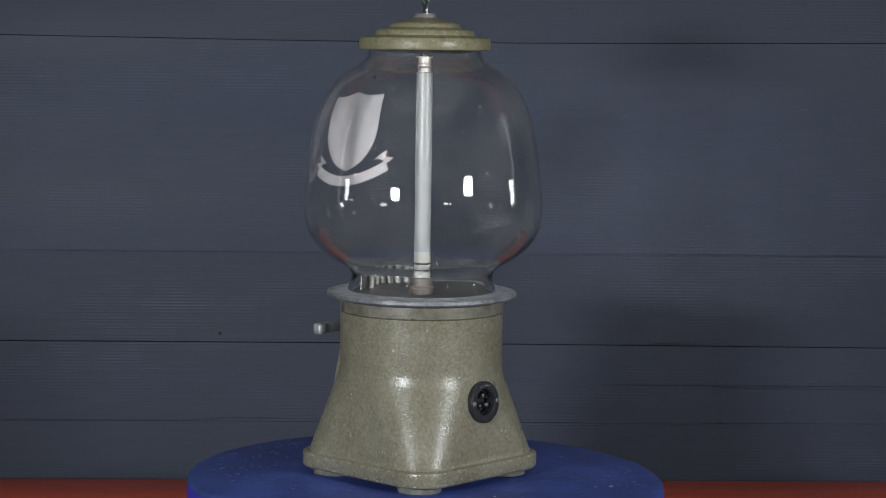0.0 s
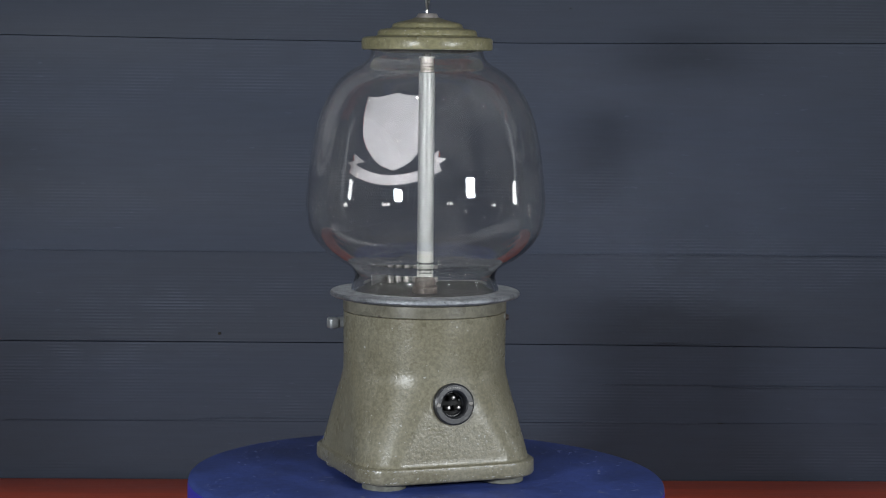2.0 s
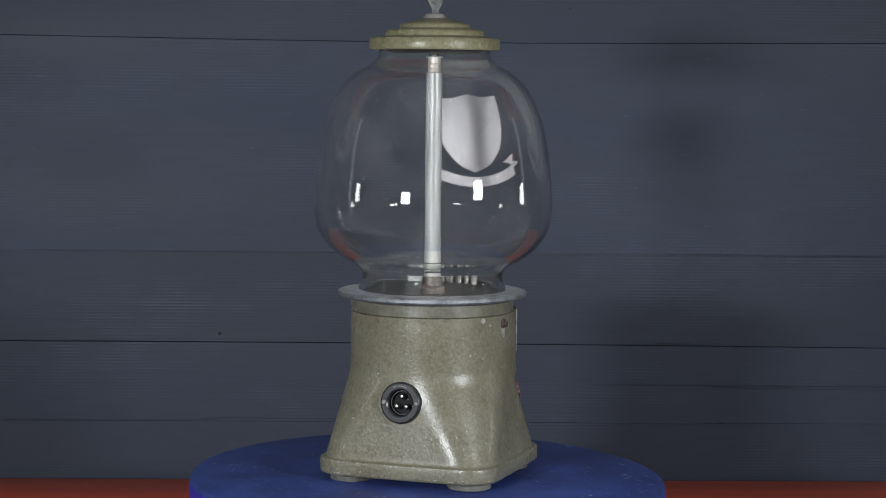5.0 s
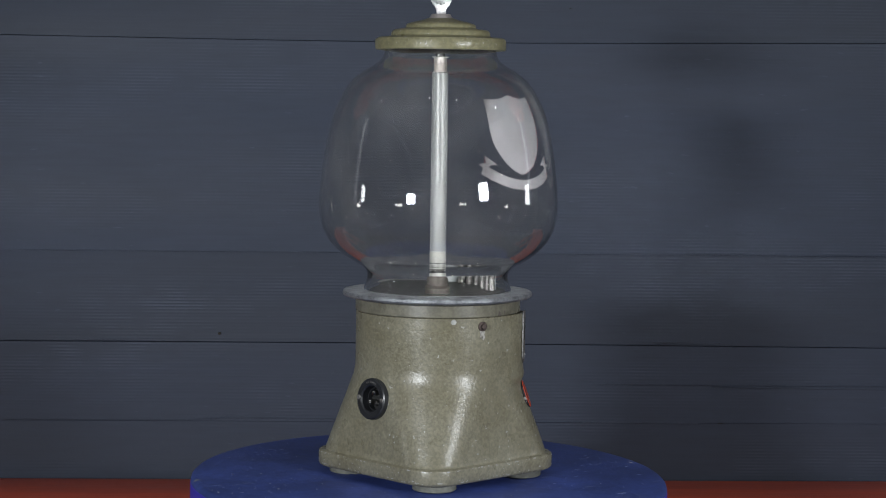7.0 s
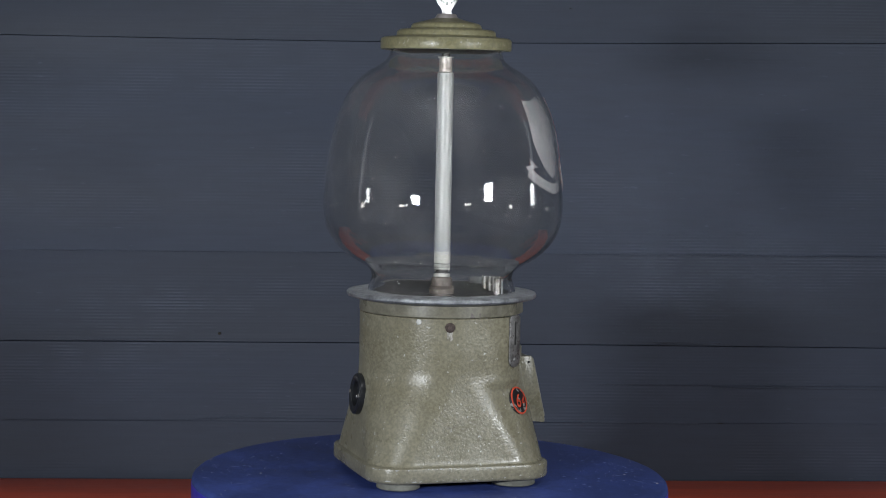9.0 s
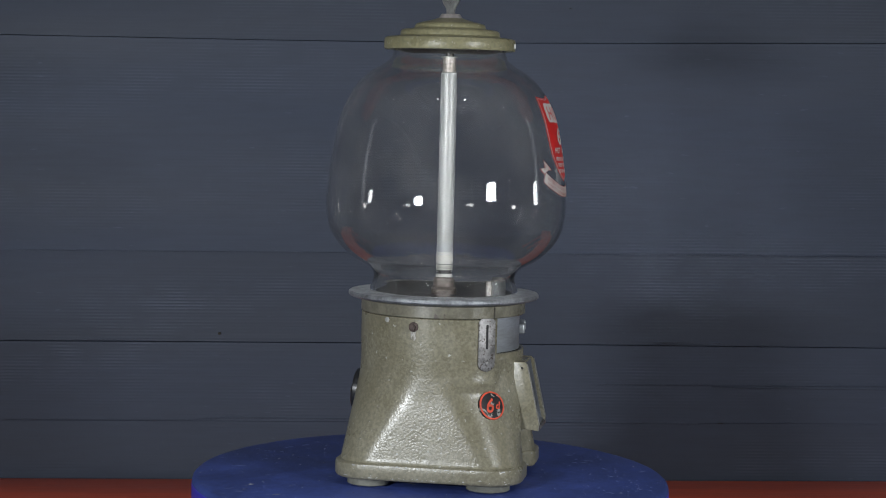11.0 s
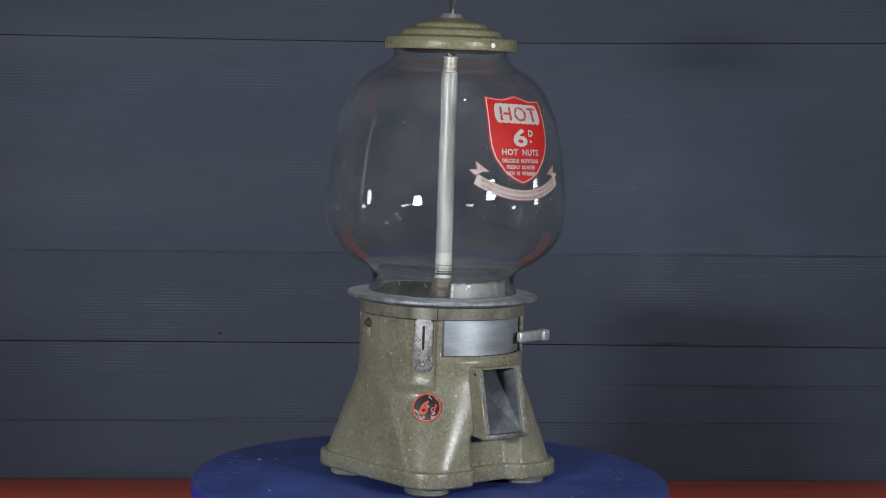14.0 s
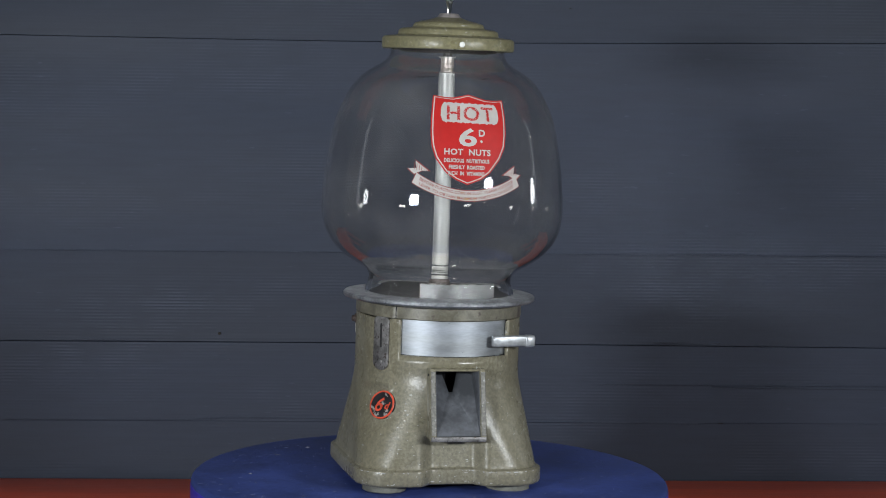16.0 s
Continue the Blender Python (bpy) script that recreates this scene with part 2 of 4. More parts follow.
def block(size, m=None, bevel=0.0, bm=None, segs=2):
    """A bevelled box, centred, at m."""
    own = bmesh.new()
    bmesh.ops.create_cube(own, size=1.0, matrix=Matrix.Diagonal((*size, 1)))
    if bevel:
        bmesh.ops.bevel(own, geom=own.edges[:] + own.verts[:], offset=bevel, segments=segs, profile=0.5, affect="EDGES")
    if m:
        bmesh.ops.transform(own, matrix=m, verts=own.verts[:])
    if bm is None:
        return own
    tmp = bpy.data.meshes.new("tmp")
    own.to_mesh(tmp)
    bm.from_mesh(tmp)
    bpy.data.meshes.remove(tmp)
    own.free()
    return bm


def prism(outline, low, high, m=None, bevel=0.0):
    """A flat outline of (x, y) pairs, thick from low to high."""
    bm = bmesh.new()
    a = [bm.verts.new((x, y, low)) for x, y in outline]
    b = [bm.verts.new((x, y, high)) for x, y in outline]
    bm.faces.new(a[::-1])
    bm.faces.new(b)
    n = len(a)
    for k in range(n):
        bm.faces.new((a[k], a[(k + 1) % n], b[(k + 1) % n], b[k]))
    if bevel:
        bmesh.ops.bevel(bm, geom=[e for e in bm.edges if abs(e.verts[0].co.z - e.verts[1].co.z) < 1e-7], offset=bevel, segments=2, profile=0.5, affect="EDGES")
    if m:
        bmesh.ops.transform(bm, matrix=m, verts=bm.verts[:])
    return bm


def smoothstep(lo, hi, x):
    t = min(1, max(0, (x - lo) / (hi - lo)))
    return t * t * (3 - 2 * t)


def lerp_table(table, x):
    for (x0, y0), (x1, y1) in zip(table, table[1:]):
        if x <= x1:
            return y0 + (y1 - y0) * max(0.0, x - x0) / (x1 - x0)
    return table[-1][1]


# ---- the room ----
TABLE_Z = -0.168
WALL_POSE = pose(0, 0.80, TABLE_Z) @ pose(0, 0, 0, 0, 0, 1.8) @ pose(0, 0, 0, 0, -0.7, 0)


def board_wall():
    wall = tagged(new("wall_back"), "slate-grey painted wall of wide horizontal wooden boards", "wall", kind="structure")
    wall.matrix_world = WALL_POSE
    backing = block((5.2, 0.05, 3.6), pose(0, 0.047, 0.9))
    part("backing", backing, GAP, wall, smooth=False)
    seams = [-0.72, -0.48, -0.24, -0.0016, 0.0851, 0.2024, 0.3362, 0.6459, 0.92, 1.18, 1.44, 1.70, 1.96, 2.22, 2.5]
    proud = [0, 0, 0, 0.0, 0.0008, 0.0, 0.001, 0.0, 0.0006, 0, 0.001, 0, 0.001, 0]
    gaps = {0.2024: 0.0008, 0.3362: 0.0002, 0.6459: 0.0006}
    # the boards are not quite straight: how far each seam lies off its line, in millimetres, at six stations along it
    stations = (-2.6, -0.65, -0.19, 0.18, 0.65, 2.6)
    bows = {0.6459: (1.7, 1.7, -2.5, -2.5, 2.9, 2.9), 0.2024: (0, 0, 0, -0.8, -3.3, -3.3), 0.3362: (0, 0, 0, 0, -1.2, -1.2)}
    spans = [st / 1000 for st in range(-2600, 2601, 130)]

    def seam(z, x):
        return z + lerp_table(list(zip(stations, bows.get(z, (0,) * 6))), x) / 1000

    for k, (a, b) in enumerate(zip(seams, seams[1:])):
        ga, gb = gaps.get(a, 0.0001) / 2, gaps.get(b, 0.0001) / 2
        bm = bmesh.new()
        cols = []
        for x in spans:
            lo, hi, f = seam(a, x) + ga, seam(b, x) - gb, -proud[k]
            cols.append([bm.verts.new((x, y, z)) for y, z in ((0.022, lo), (f + 0.0004, lo), (f, lo + 0.0004), (f, hi - 0.0004), (f + 0.0004, hi), (0.022, hi))])
        for c, d in zip(cols, cols[1:]):
            for j in range(6):
                bm.faces.new((c[j], d[j], d[(j + 1) % 6], c[(j + 1) % 6]))
        bm.faces.new(cols[0])
        bm.faces.new(cols[-1][::-1])
        part("board", bm, WALL, wall, smooth=False)
    for x, z in ((-0.308, 0.2153),):
        part("nail", turned([(0, -0.0018), (0.0016, -0.0014), (0.0024, 0.001), (0, 0.001)], 12, m=pose(x, 0, z, 90, 0, 0)), NAIL, wall)
    for x0, x1, z0, z1, h in ((-0.285, 0.40, 0.0905, 0.0845, 0.0016), (-0.9, 0.9, 0.3362, 0.3362, 0.0014), (-0.345, -0.29, 0.0875, 0.0925, 0.0014), (-0.322, -0.275, 0.0873, 0.0915, 0.0012), (-0.62, -0.345, 0.0868, 0.0872, 0.0012), (0.25, 0.7, 0.1425, 0.1415, 0.0010), (0.42, 0.95, 0.1395, 0.1345, 0.0022), (-0.62, -0.40, 0.2036, 0.2044, 0.0012), (0.33, 0.43, 0.2052, 0.2040, 0.0014)):
        ln = math.hypot(x1 - x0, z1 - z0)
        part("paint_ridge", block((ln, 0.0024, h), pose((x0 + x1) / 2, -0.0008, (z0 + z1) / 2, 0, -math.degrees(math.atan2(z1 - z0, x1 - x0)), 0), 0.0005, segs=2), WALL, wall)
    for x, z, w in ((0.495, 0.493, 0.005), (-0.295, 0.1769, 0.002), (0.433, 0.0855, 0.004), (0.2, 0.6946, 0.002)):
        part("knot", turned([(0, -0.0006), (w * 0.6, -0.0004), (w, 0.0006)], 10, m=pose(x, -0.0005, z, 90, 0, 0) @ Matrix.Diagonal((1, 0.35, 1, 1))), GAP, wall)
    return wall


board_wall()


def room_shell():
    floor_z = TABLE_Z - 0.80
    fl = part("floor", block((6.0, 7.0, 0.1), pose(0, -2.6, floor_z - 0.05)), FLOOR, smooth=False)
    tagged(fl, "dark grey plain studio floor", "floor", kind="structure")
    ce = part("ceiling", block((6.0, 7.0, 0.1), pose(0, -2.6, floor_z + 2.9)), ROOM, smooth=False)
    tagged(ce, "plain grey studio ceiling", "ceiling", kind="structure")
    for name, size, at in (("wall_left", (0.1, 7.0, 3.0), (-2.7, -2.6, floor_z + 1.4)), ("wall_right", (0.1, 7.0, 3.0), (2.7, -2.6, floor_z + 1.4)), ("wall_front", (6.0, 0.1, 3.0), (0, -5.6, floor_z + 1.4))):
        tagged(part(name, block(size, pose(*at)), ROOM, smooth=False), "plain grey studio wall", "wall", kind="structure")


room_shell()


def red_table():
    t = thing("bench", "red painted wooden bench against the boarded wall", "bench")
    t.matrix_world = WALL_POSE
    w, d = 2.6, 0.42
    n = 3
    for k in range(n):
        part("plank", block((w, d / n - 0.002, 0.035), pose(0, -0.004 - d / n * (k + 0.5), -0.0175), 0.003, segs=2), RED, t)
    floor_drop = 0.80
    for x in (-w / 2 + 0.08, w / 2 - 0.08):
        for y in (-0.06, -d + 0.06):
            part("leg", block((0.07, 0.07, floor_drop - 0.035), pose(x, y, -0.035 - (floor_drop - 0.035) / 2), 0.004), RED, t)


red_table()


# ---- the turntable ----
def turntable():
    t = thing("turntable", "round blue painted turntable board, scuffed and dusty", "turntable")
    R = 0.2555
    part("platter", turned([(0, 0), (R - 0.006, 0), (R - 0.0035, -0.0008), (R - 0.0012, -0.003), (R - 0.0004, -0.006)], 160), BLUE, t)
    part("rim", turned([(R - 0.0004, -0.006), (R, -0.010), (R, -0.040), (R - 0.003, -0.043), (0, -0.043)], 160), BLUE_EDGE, t, "brighter blue smooth rim")
    part("pedestal", turned([(0.06, -0.043), (0.06, TABLE_Z - 0.77), (0.075, TABLE_Z - 0.785), (0.20, TABLE_Z - 0.79), (0.20, TABLE_Z - 0.80), (0, TABLE_Z - 0.80)], 64), BLACK, t, "black round pillar with a wide foot")
    rng = random.Random(7)
    bm, bm2 = bmesh.new(), bmesh.new()
    for k in range(430):
        a, r = rng.uniform(0, 2 * math.pi), R * math.sqrt(rng.uniform(0.12, 0.97))
        faint = k % 9 != 0
        if faint and rng.random() < 0.6:
            a, r = rng.choice((0.3, 1.4, 2.2, 3.4, 4.3, 5.5)) + rng.gauss(0, 0.22), R * min(0.975, rng.gauss(0.84, 0.09))
        s = rng.uniform(0.0003, 0.0008) if not faint else rng.uniform(0.0004, 0.0015)
        e = rng.choice((1, 1, 1.6, 2.5)) if not faint else rng.choice((1.2, 2, 3, 5))
        turn = rng.uniform(0, 6.28)
        target = bm2 if faint else bm
        pts = []
        sides = rng.randint(5, 7)
        for j in range(sides):
            w = 2 * math.pi * j / sides
            q = s * rng.uniform(0.6, 1.2)
            x, y = q * e * math.cos(w), q * math.sin(w) * (0.6 if faint else 1)
            pts.append((r * math.cos(a) + x * math.cos(turn) - y * math.sin(turn), r * math.sin(a) + x * math.sin(turn) + y * math.cos(turn)))
        low = [target.verts.new((x, y, 0.0)) for x, y in pts]
        top = target.verts.new((sum(p[0] for p in pts) / sides, sum(p[1] for p in pts) / sides, 0.0003 if faint else 0.0006))
        for j in range(sides):
            target.faces.new((low[j], low[(j + 1) % sides], top))
    for x, y, w in ((0.1035, -0.1717, 0.0042), (-0.1074, 0.2099, 0.0022), (0.0913, 0.2258, 0.0032), (-0.0374, -0.1776, 0.0024), (-0.0626, -0.1684, 0.002), (0.19, -0.03, 0.003)):
        low = [bm.verts.new((x + w * math.cos(j) * rng.uniform(0.5, 1.1), y + 0.7 * w * math.sin(j) * rng.uniform(0.5, 1.1), 0.0)) for j in (0, 0.9, 1.8, 2.7, 3.6, 4.5, 5.4)]
        top = bm.verts.new((x, y, 0.0007))
        for j in range(7):
            bm.faces.new((low[j], low[(j + 1) % 7], top))
    tagged(part("dust", bm, DUST, t, "pale dust flakes", smooth=False), kind="stuff")
    tagged(part("scuff", bm2, SCUFF, t, "faint pale scuffs", smooth=False), kind="stuff")
    return t


# ---- the nut vending machine ----
GLOBE = [(199, 79.5), (204, 78), (212, 75.5), (218, 76), (223, 79.5), (228, 87), (233, 96), (240, 105.5), (248, 113.5), (257, 120), (266, 124.3), (278, 126.9), (290, 127.8),
         (302, 127.3), (318, 125.9), (336, 123.8), (360, 120.0), (381, 115.2), (397, 109), (412, 101), (424, 91.5), (433, 80), (439, 69.5), (445, 62.6), (452, 59.8), (460, 59.5)]


def spline(table, steps):
    """Catmull-Rom through (z, r) pairs in millimetres; metres (r, z) out."""
    pts = [Vector((r, z)) / 1000 for z, r in table]
    out = []
    for i in range(len(pts) - 1):
        p0, p1, p2, p3 = pts[max(i - 1, 0)], pts[i], pts[i + 1], pts[min(i + 2, len(pts) - 1)]
        for k in range(steps):
            t = k / steps
            q = 0.5 * (2 * p1 + (p2 - p0) * t + (2 * p0 - 5 * p1 + 4 * p2 - p3) * t * t + (3 * p1 - p0 - 3 * p2 + p3) * t ** 3)
            out.append((q.x, q.y))
    out.append((pts[-1].x, pts[-1].y))
    return out


OUTER = spline(GLOBE, 4)


def globe_radius(z):
    return lerp_table([(b, a) for a, b in OUTER], z)


def on_globe(deg, z, lift=0.0):
    """A point of the globe's outside, deg from the front towards the viewer's right."""
    r = globe_radius(z) + lift
    return Vector((-r * math.sin(radians(deg)), r * math.cos(radians(deg)), z))


SIDE = [(0, 97), (0.025, 96), (0.028, 95), (0.047, 93), (0.072, 90.5), (0.096, 88), (0.115, 87), (0.3, 87)]
CORNER = [(0, 128), (0.025, 119.5), (0.055, 108.5), (0.085, 97.5), (0.108, 89.0), (0.118, 87), (0.3, 87)]


def square_radius(theta, w, r):
    """Distance from the middle to a rounded square's edge in the direction theta."""
    a = abs((theta + math.pi / 4) % (math.pi / 2) - math.pi / 4)
    k = w - r
    if w * math.tan(a) <= k:
        return w / math.cos(a)
    c, s = math.cos(a), math.sin(a)
    b = k * (c + s)
    return b + math.sqrt(max(0.0, b * b - 2 * k * k + r * r))


def body_radius(theta, z):
    w, c = lerp_table(SIDE, z), lerp_table(CORNER, z)
    r = min(w, max(5.0, (w * math.sqrt(2) - c) / (math.sqrt(2) - 1)))
    return square_radius(theta, w, r) / 1000


def scoop(p, z_lo=0.055, z_hi=0.066):
    """The hollow between the two front feet, under the chute."""
    if p.y > 0.05:
        k = (1 - smoothstep(0.020, 0.037, abs(p.x))) * (1 - smoothstep(z_lo, z_hi, p.z))
        p = Vector((p.x, p.y - 0.013 * k, p.z))
    return p


def cast_body(machine):
    segs = 240
    zs = [0.023, 0.026, 0.029, 0.033, 0.038, 0.043, 0.048, 0.053, 0.056, 0.059, 0.062, 0.066, 0.070, 0.075, 0.080, 0.085, 0.090, 0.095, 0.100, 0.104, 0.108, 0.112, 0.116, 0.120, 0.124, 0.128, 0.133, 0.1405, 0.150, 0.160, 0.170, 0.1767, 0.1777]
    bm = bmesh.new()
    rings = []
    for z in zs:
        ring = []
        for k in range(segs):
            th = 2 * math.pi * (k + 0.5) / segs
            r = body_radius(th, z)
            front = math.degrees((math.pi / 2 - th + math.pi) % (2 * math.pi) - math.pi)
            if z > 0.100:
                r += 0.0062 * smoothstep(43.2, 44.4, front) * (1 - smoothstep(54, 82, front)) * smoothstep(0.101, 0.111, z)
            if z > 0.1770:
                r -= 0.0012
            if z < 0.0245:
                r += 0.002
            ring.append(bm.verts.new(scoop(Vector((r * math.cos(th), r * math.sin(th), z)))))
        rings.append(ring)
    for za, zb, a, b in zip(zs, zs[1:], rings, rings[1:]):
        zm = (za + zb) / 2
        for k in range(segs):
            j = (k + 1) % segs
            th = 2 * math.pi * (k + 1.0) / segs
            front = math.degrees((math.pi / 2 - th + math.pi) % (2 * math.pi) - math.pi)
            x = body_radius(th, zm) * math.cos(th)
            if 0.1405 < zm < 0.1780 and -44.0 < front < 40.5:
                continue
            if 0.062 < zm < 0.128 and abs(x) < 0.0255 and abs(front) < 40:
                continue
            if math.hypot(x, zm - 0.0893) < 0.0165 and abs(front) > 140:
                continue
            bm.faces.new((a[k], b[k], b[j], a[j]))
    ob = part("body", bm, OLIVE, machine, sharp=40)
    so = ob.modifiers.new("thickness", "SOLIDIFY")
    so.thickness, so.offset = 0.004, -1

    bm = bmesh.new()
    rings = []
    prof = [(0.0095, -3.0), (0.0088, 0.5), (0.0098, 2.2), (0.0120, 3.4), (0.0220, 3.4), (0.0245, 2.8), (0.0260, 0.6), (0.0262, -3.0)]
    for z, out in prof:
        ring = []
        for k in range(segs):
            th = 2 * math.pi * (k + 0.5) / segs
            r = (square_radius(th, 96.3, 33) + out) / 1000
            ring.append(bm.verts.new(scoop(Vector((r * math.cos(th), r * math.sin(th), z)))))
        rings.append(ring)
    for a, b in zip(rings, rings[1:]):
        for k in range(segs):
            j = (k + 1) % segs
            bm.faces.new((a[k], b[k], b[j], a[j]))
    part("plinth", bm, OLIVE, machine)
    for x in (-0.066, 0.066):
        for y in (-0.063, 0.063):
            part("foot", turned([(0, 0), (0.0215, 0), (0.0228, 0.001), (0.0228, 0.0085), (0.021, 0.0098), (0, 0.0098)], 40, m=pose(x, y, 0)), FOOT, machine, "grey round wooden foot")

    # bare chips along the worn edges of the plinth
    rng = random.Random(11)
    bm = bmesh.new()
    for k in range(260):
        th = rng.uniform(0, 2 * math.pi)
        z = rng.choice((0.0236, 0.0242, 0.0115, 0.0125, rng.uniform(0.012, 0.024)))
        out = 3.15 if z > 0.023 else 3.5
        s = rng.uniform(0.0002, 0.0008)
        e = rng.choice((1.0, 1.5, 3.0))
        ring = []
        for j in range(6):
            w = 2 * math.pi * j / 6
            du, dz = s * e * math.cos(w) * rng.uniform(0.6, 1.2), s * math.sin(w) * rng.uniform(0.6, 1.2)
            t2 = th + du / 0.11
            r = (square_radius(t2, 96.3, 33) + out + 0.22) / 1000
            ring.append(bm.verts.new(scoop(Vector((r * math.cos(t2), r * math.sin(t2), z + dz)))))
        bm.faces.new(ring)
    tagged(part("chip", bm, CHIP, machine, "small bare metal chips", smooth=False), kind="stuff")

    # paint chips scattered over the flanks, most of them on the worn front
    bm = bmesh.new()
    for k in range(150):
        th = math.pi / 2 + (rng.gauss(0, 0.75) if k % 3 else rng.uniform(-3.1, 3.1))
        z = rng.uniform(0.028, 0.135)
        if abs(math.cos(th)) < 0.34 and math.sin(th) > 0 and 0.05 < z:
            continue
        s, e = rng.uniform(0.00025, 0.0008), rng.choice((1.0, 1.4, 2.4))
        ring = []
        for j in range(6):
            w = 2 * math.pi * j / 6
            t2, z2 = th + s * e * math.cos(w) * rng.uniform(0.5, 1.2) / 0.095, z + s * math.sin(w) * rng.uniform(0.5, 1.2)
            r = body_radius(t2, z2) + 0.0003
            ring.append(bm.verts.new(scoop(Vector((r * math.cos(t2), r * math.sin(t2), z2)))))
        bm.faces.new(ring)
    tagged(part("paint_fleck", bm, CHIP, machine, "pale flecks of bare metal", smooth=False), kind="stuff")

    # collar under the flange, with the step over the coin rib
    bm = bmesh.new()
    rings = []
    for z, out in ((0.1777, -0.004), (0.1777, 0.0), (0.1785, 0.0008), (0.1900, 0.0006), (0.1905, -0.002)):
        ring = []
        for k in range(segs):
            th = 2 * math.pi * (k + 0.5) / segs
            front = math.degrees((math.pi / 2 - th + math.pi) % (2 * math.pi) - math.pi)
            r = 0.0868 + out + 0.0016 * smoothstep(43.2, 44.4, front) * (1 - smoothstep(60, 65, front))
            ring.append(bm.verts.new((r * math.cos(th), r * math.sin(th), z)))
        rings.append(ring)
    for a, b in zip(rings, rings[1:]):
        for k in range(segs):
            j = (k + 1) % segs
            bm.faces.new((a[k], b[k], b[j], a[j]))
    part("collar", bm, COLLAR, machine, "grimy olive collar ring")
    part("seam", block((0.0008, 0.0010, 0.0118), at_front(43.0, 0.0877, 0.1842) @ pose(0, 0, 0, 90, 0, 0)), GAP, machine, "dark vertical joint")
    # added near-black sheet: the unlit inside behind the slide, put in as colour
    part("inner_dark", turned([(0.078, 0.125), (0.078, 0.19)], 96), GAP, machine, "near-black sheet for the dark inside of the body")


def arc_strip(r, a0, a1, z0, z1, thick, n=48):
    """A curved plate round the axis, from a0 to a1 degrees off the front."""
    bm = bmesh.new()
    cols = []
    for k in range(n + 1):
        a = radians(a0 + (a1 - a0) * k / n)
        cols.append([bm.verts.new((q * math.sin(a), q * math.cos(a), z)) for q, z in ((r, z0), (r, z1), (r - thick, z1), (r - thick, z0))])
    for c, d in zip(cols, cols[1:]):
        for k in range(4):
            bm.faces.new((c[k], d[k], d[(k + 1) % 4], c[(k + 1) % 4]))
    bm.faces.new(cols[0])
    bm.faces.new(cols[-1][::-1])
    return bm


def at_front(deg, r, z, lean=0.0):
    """A pose whose x runs to the viewer's right, y up and z out, on the cylinder r."""
    a = radians(deg)
    out = Vector((math.sin(a), math.cos(a), 0))
    out = (out * math.cos(radians(lean)) + Vector((0, 0, math.sin(radians(lean))))).normalized()
    right = Vector((-math.cos(a), math.sin(a), 0))
    up = out.cross(right)
    m = Matrix((right, up, out)).transposed().to_4x4()
    m.translation = Vector((r * math.sin(a), r * math.cos(a), z))
    return m


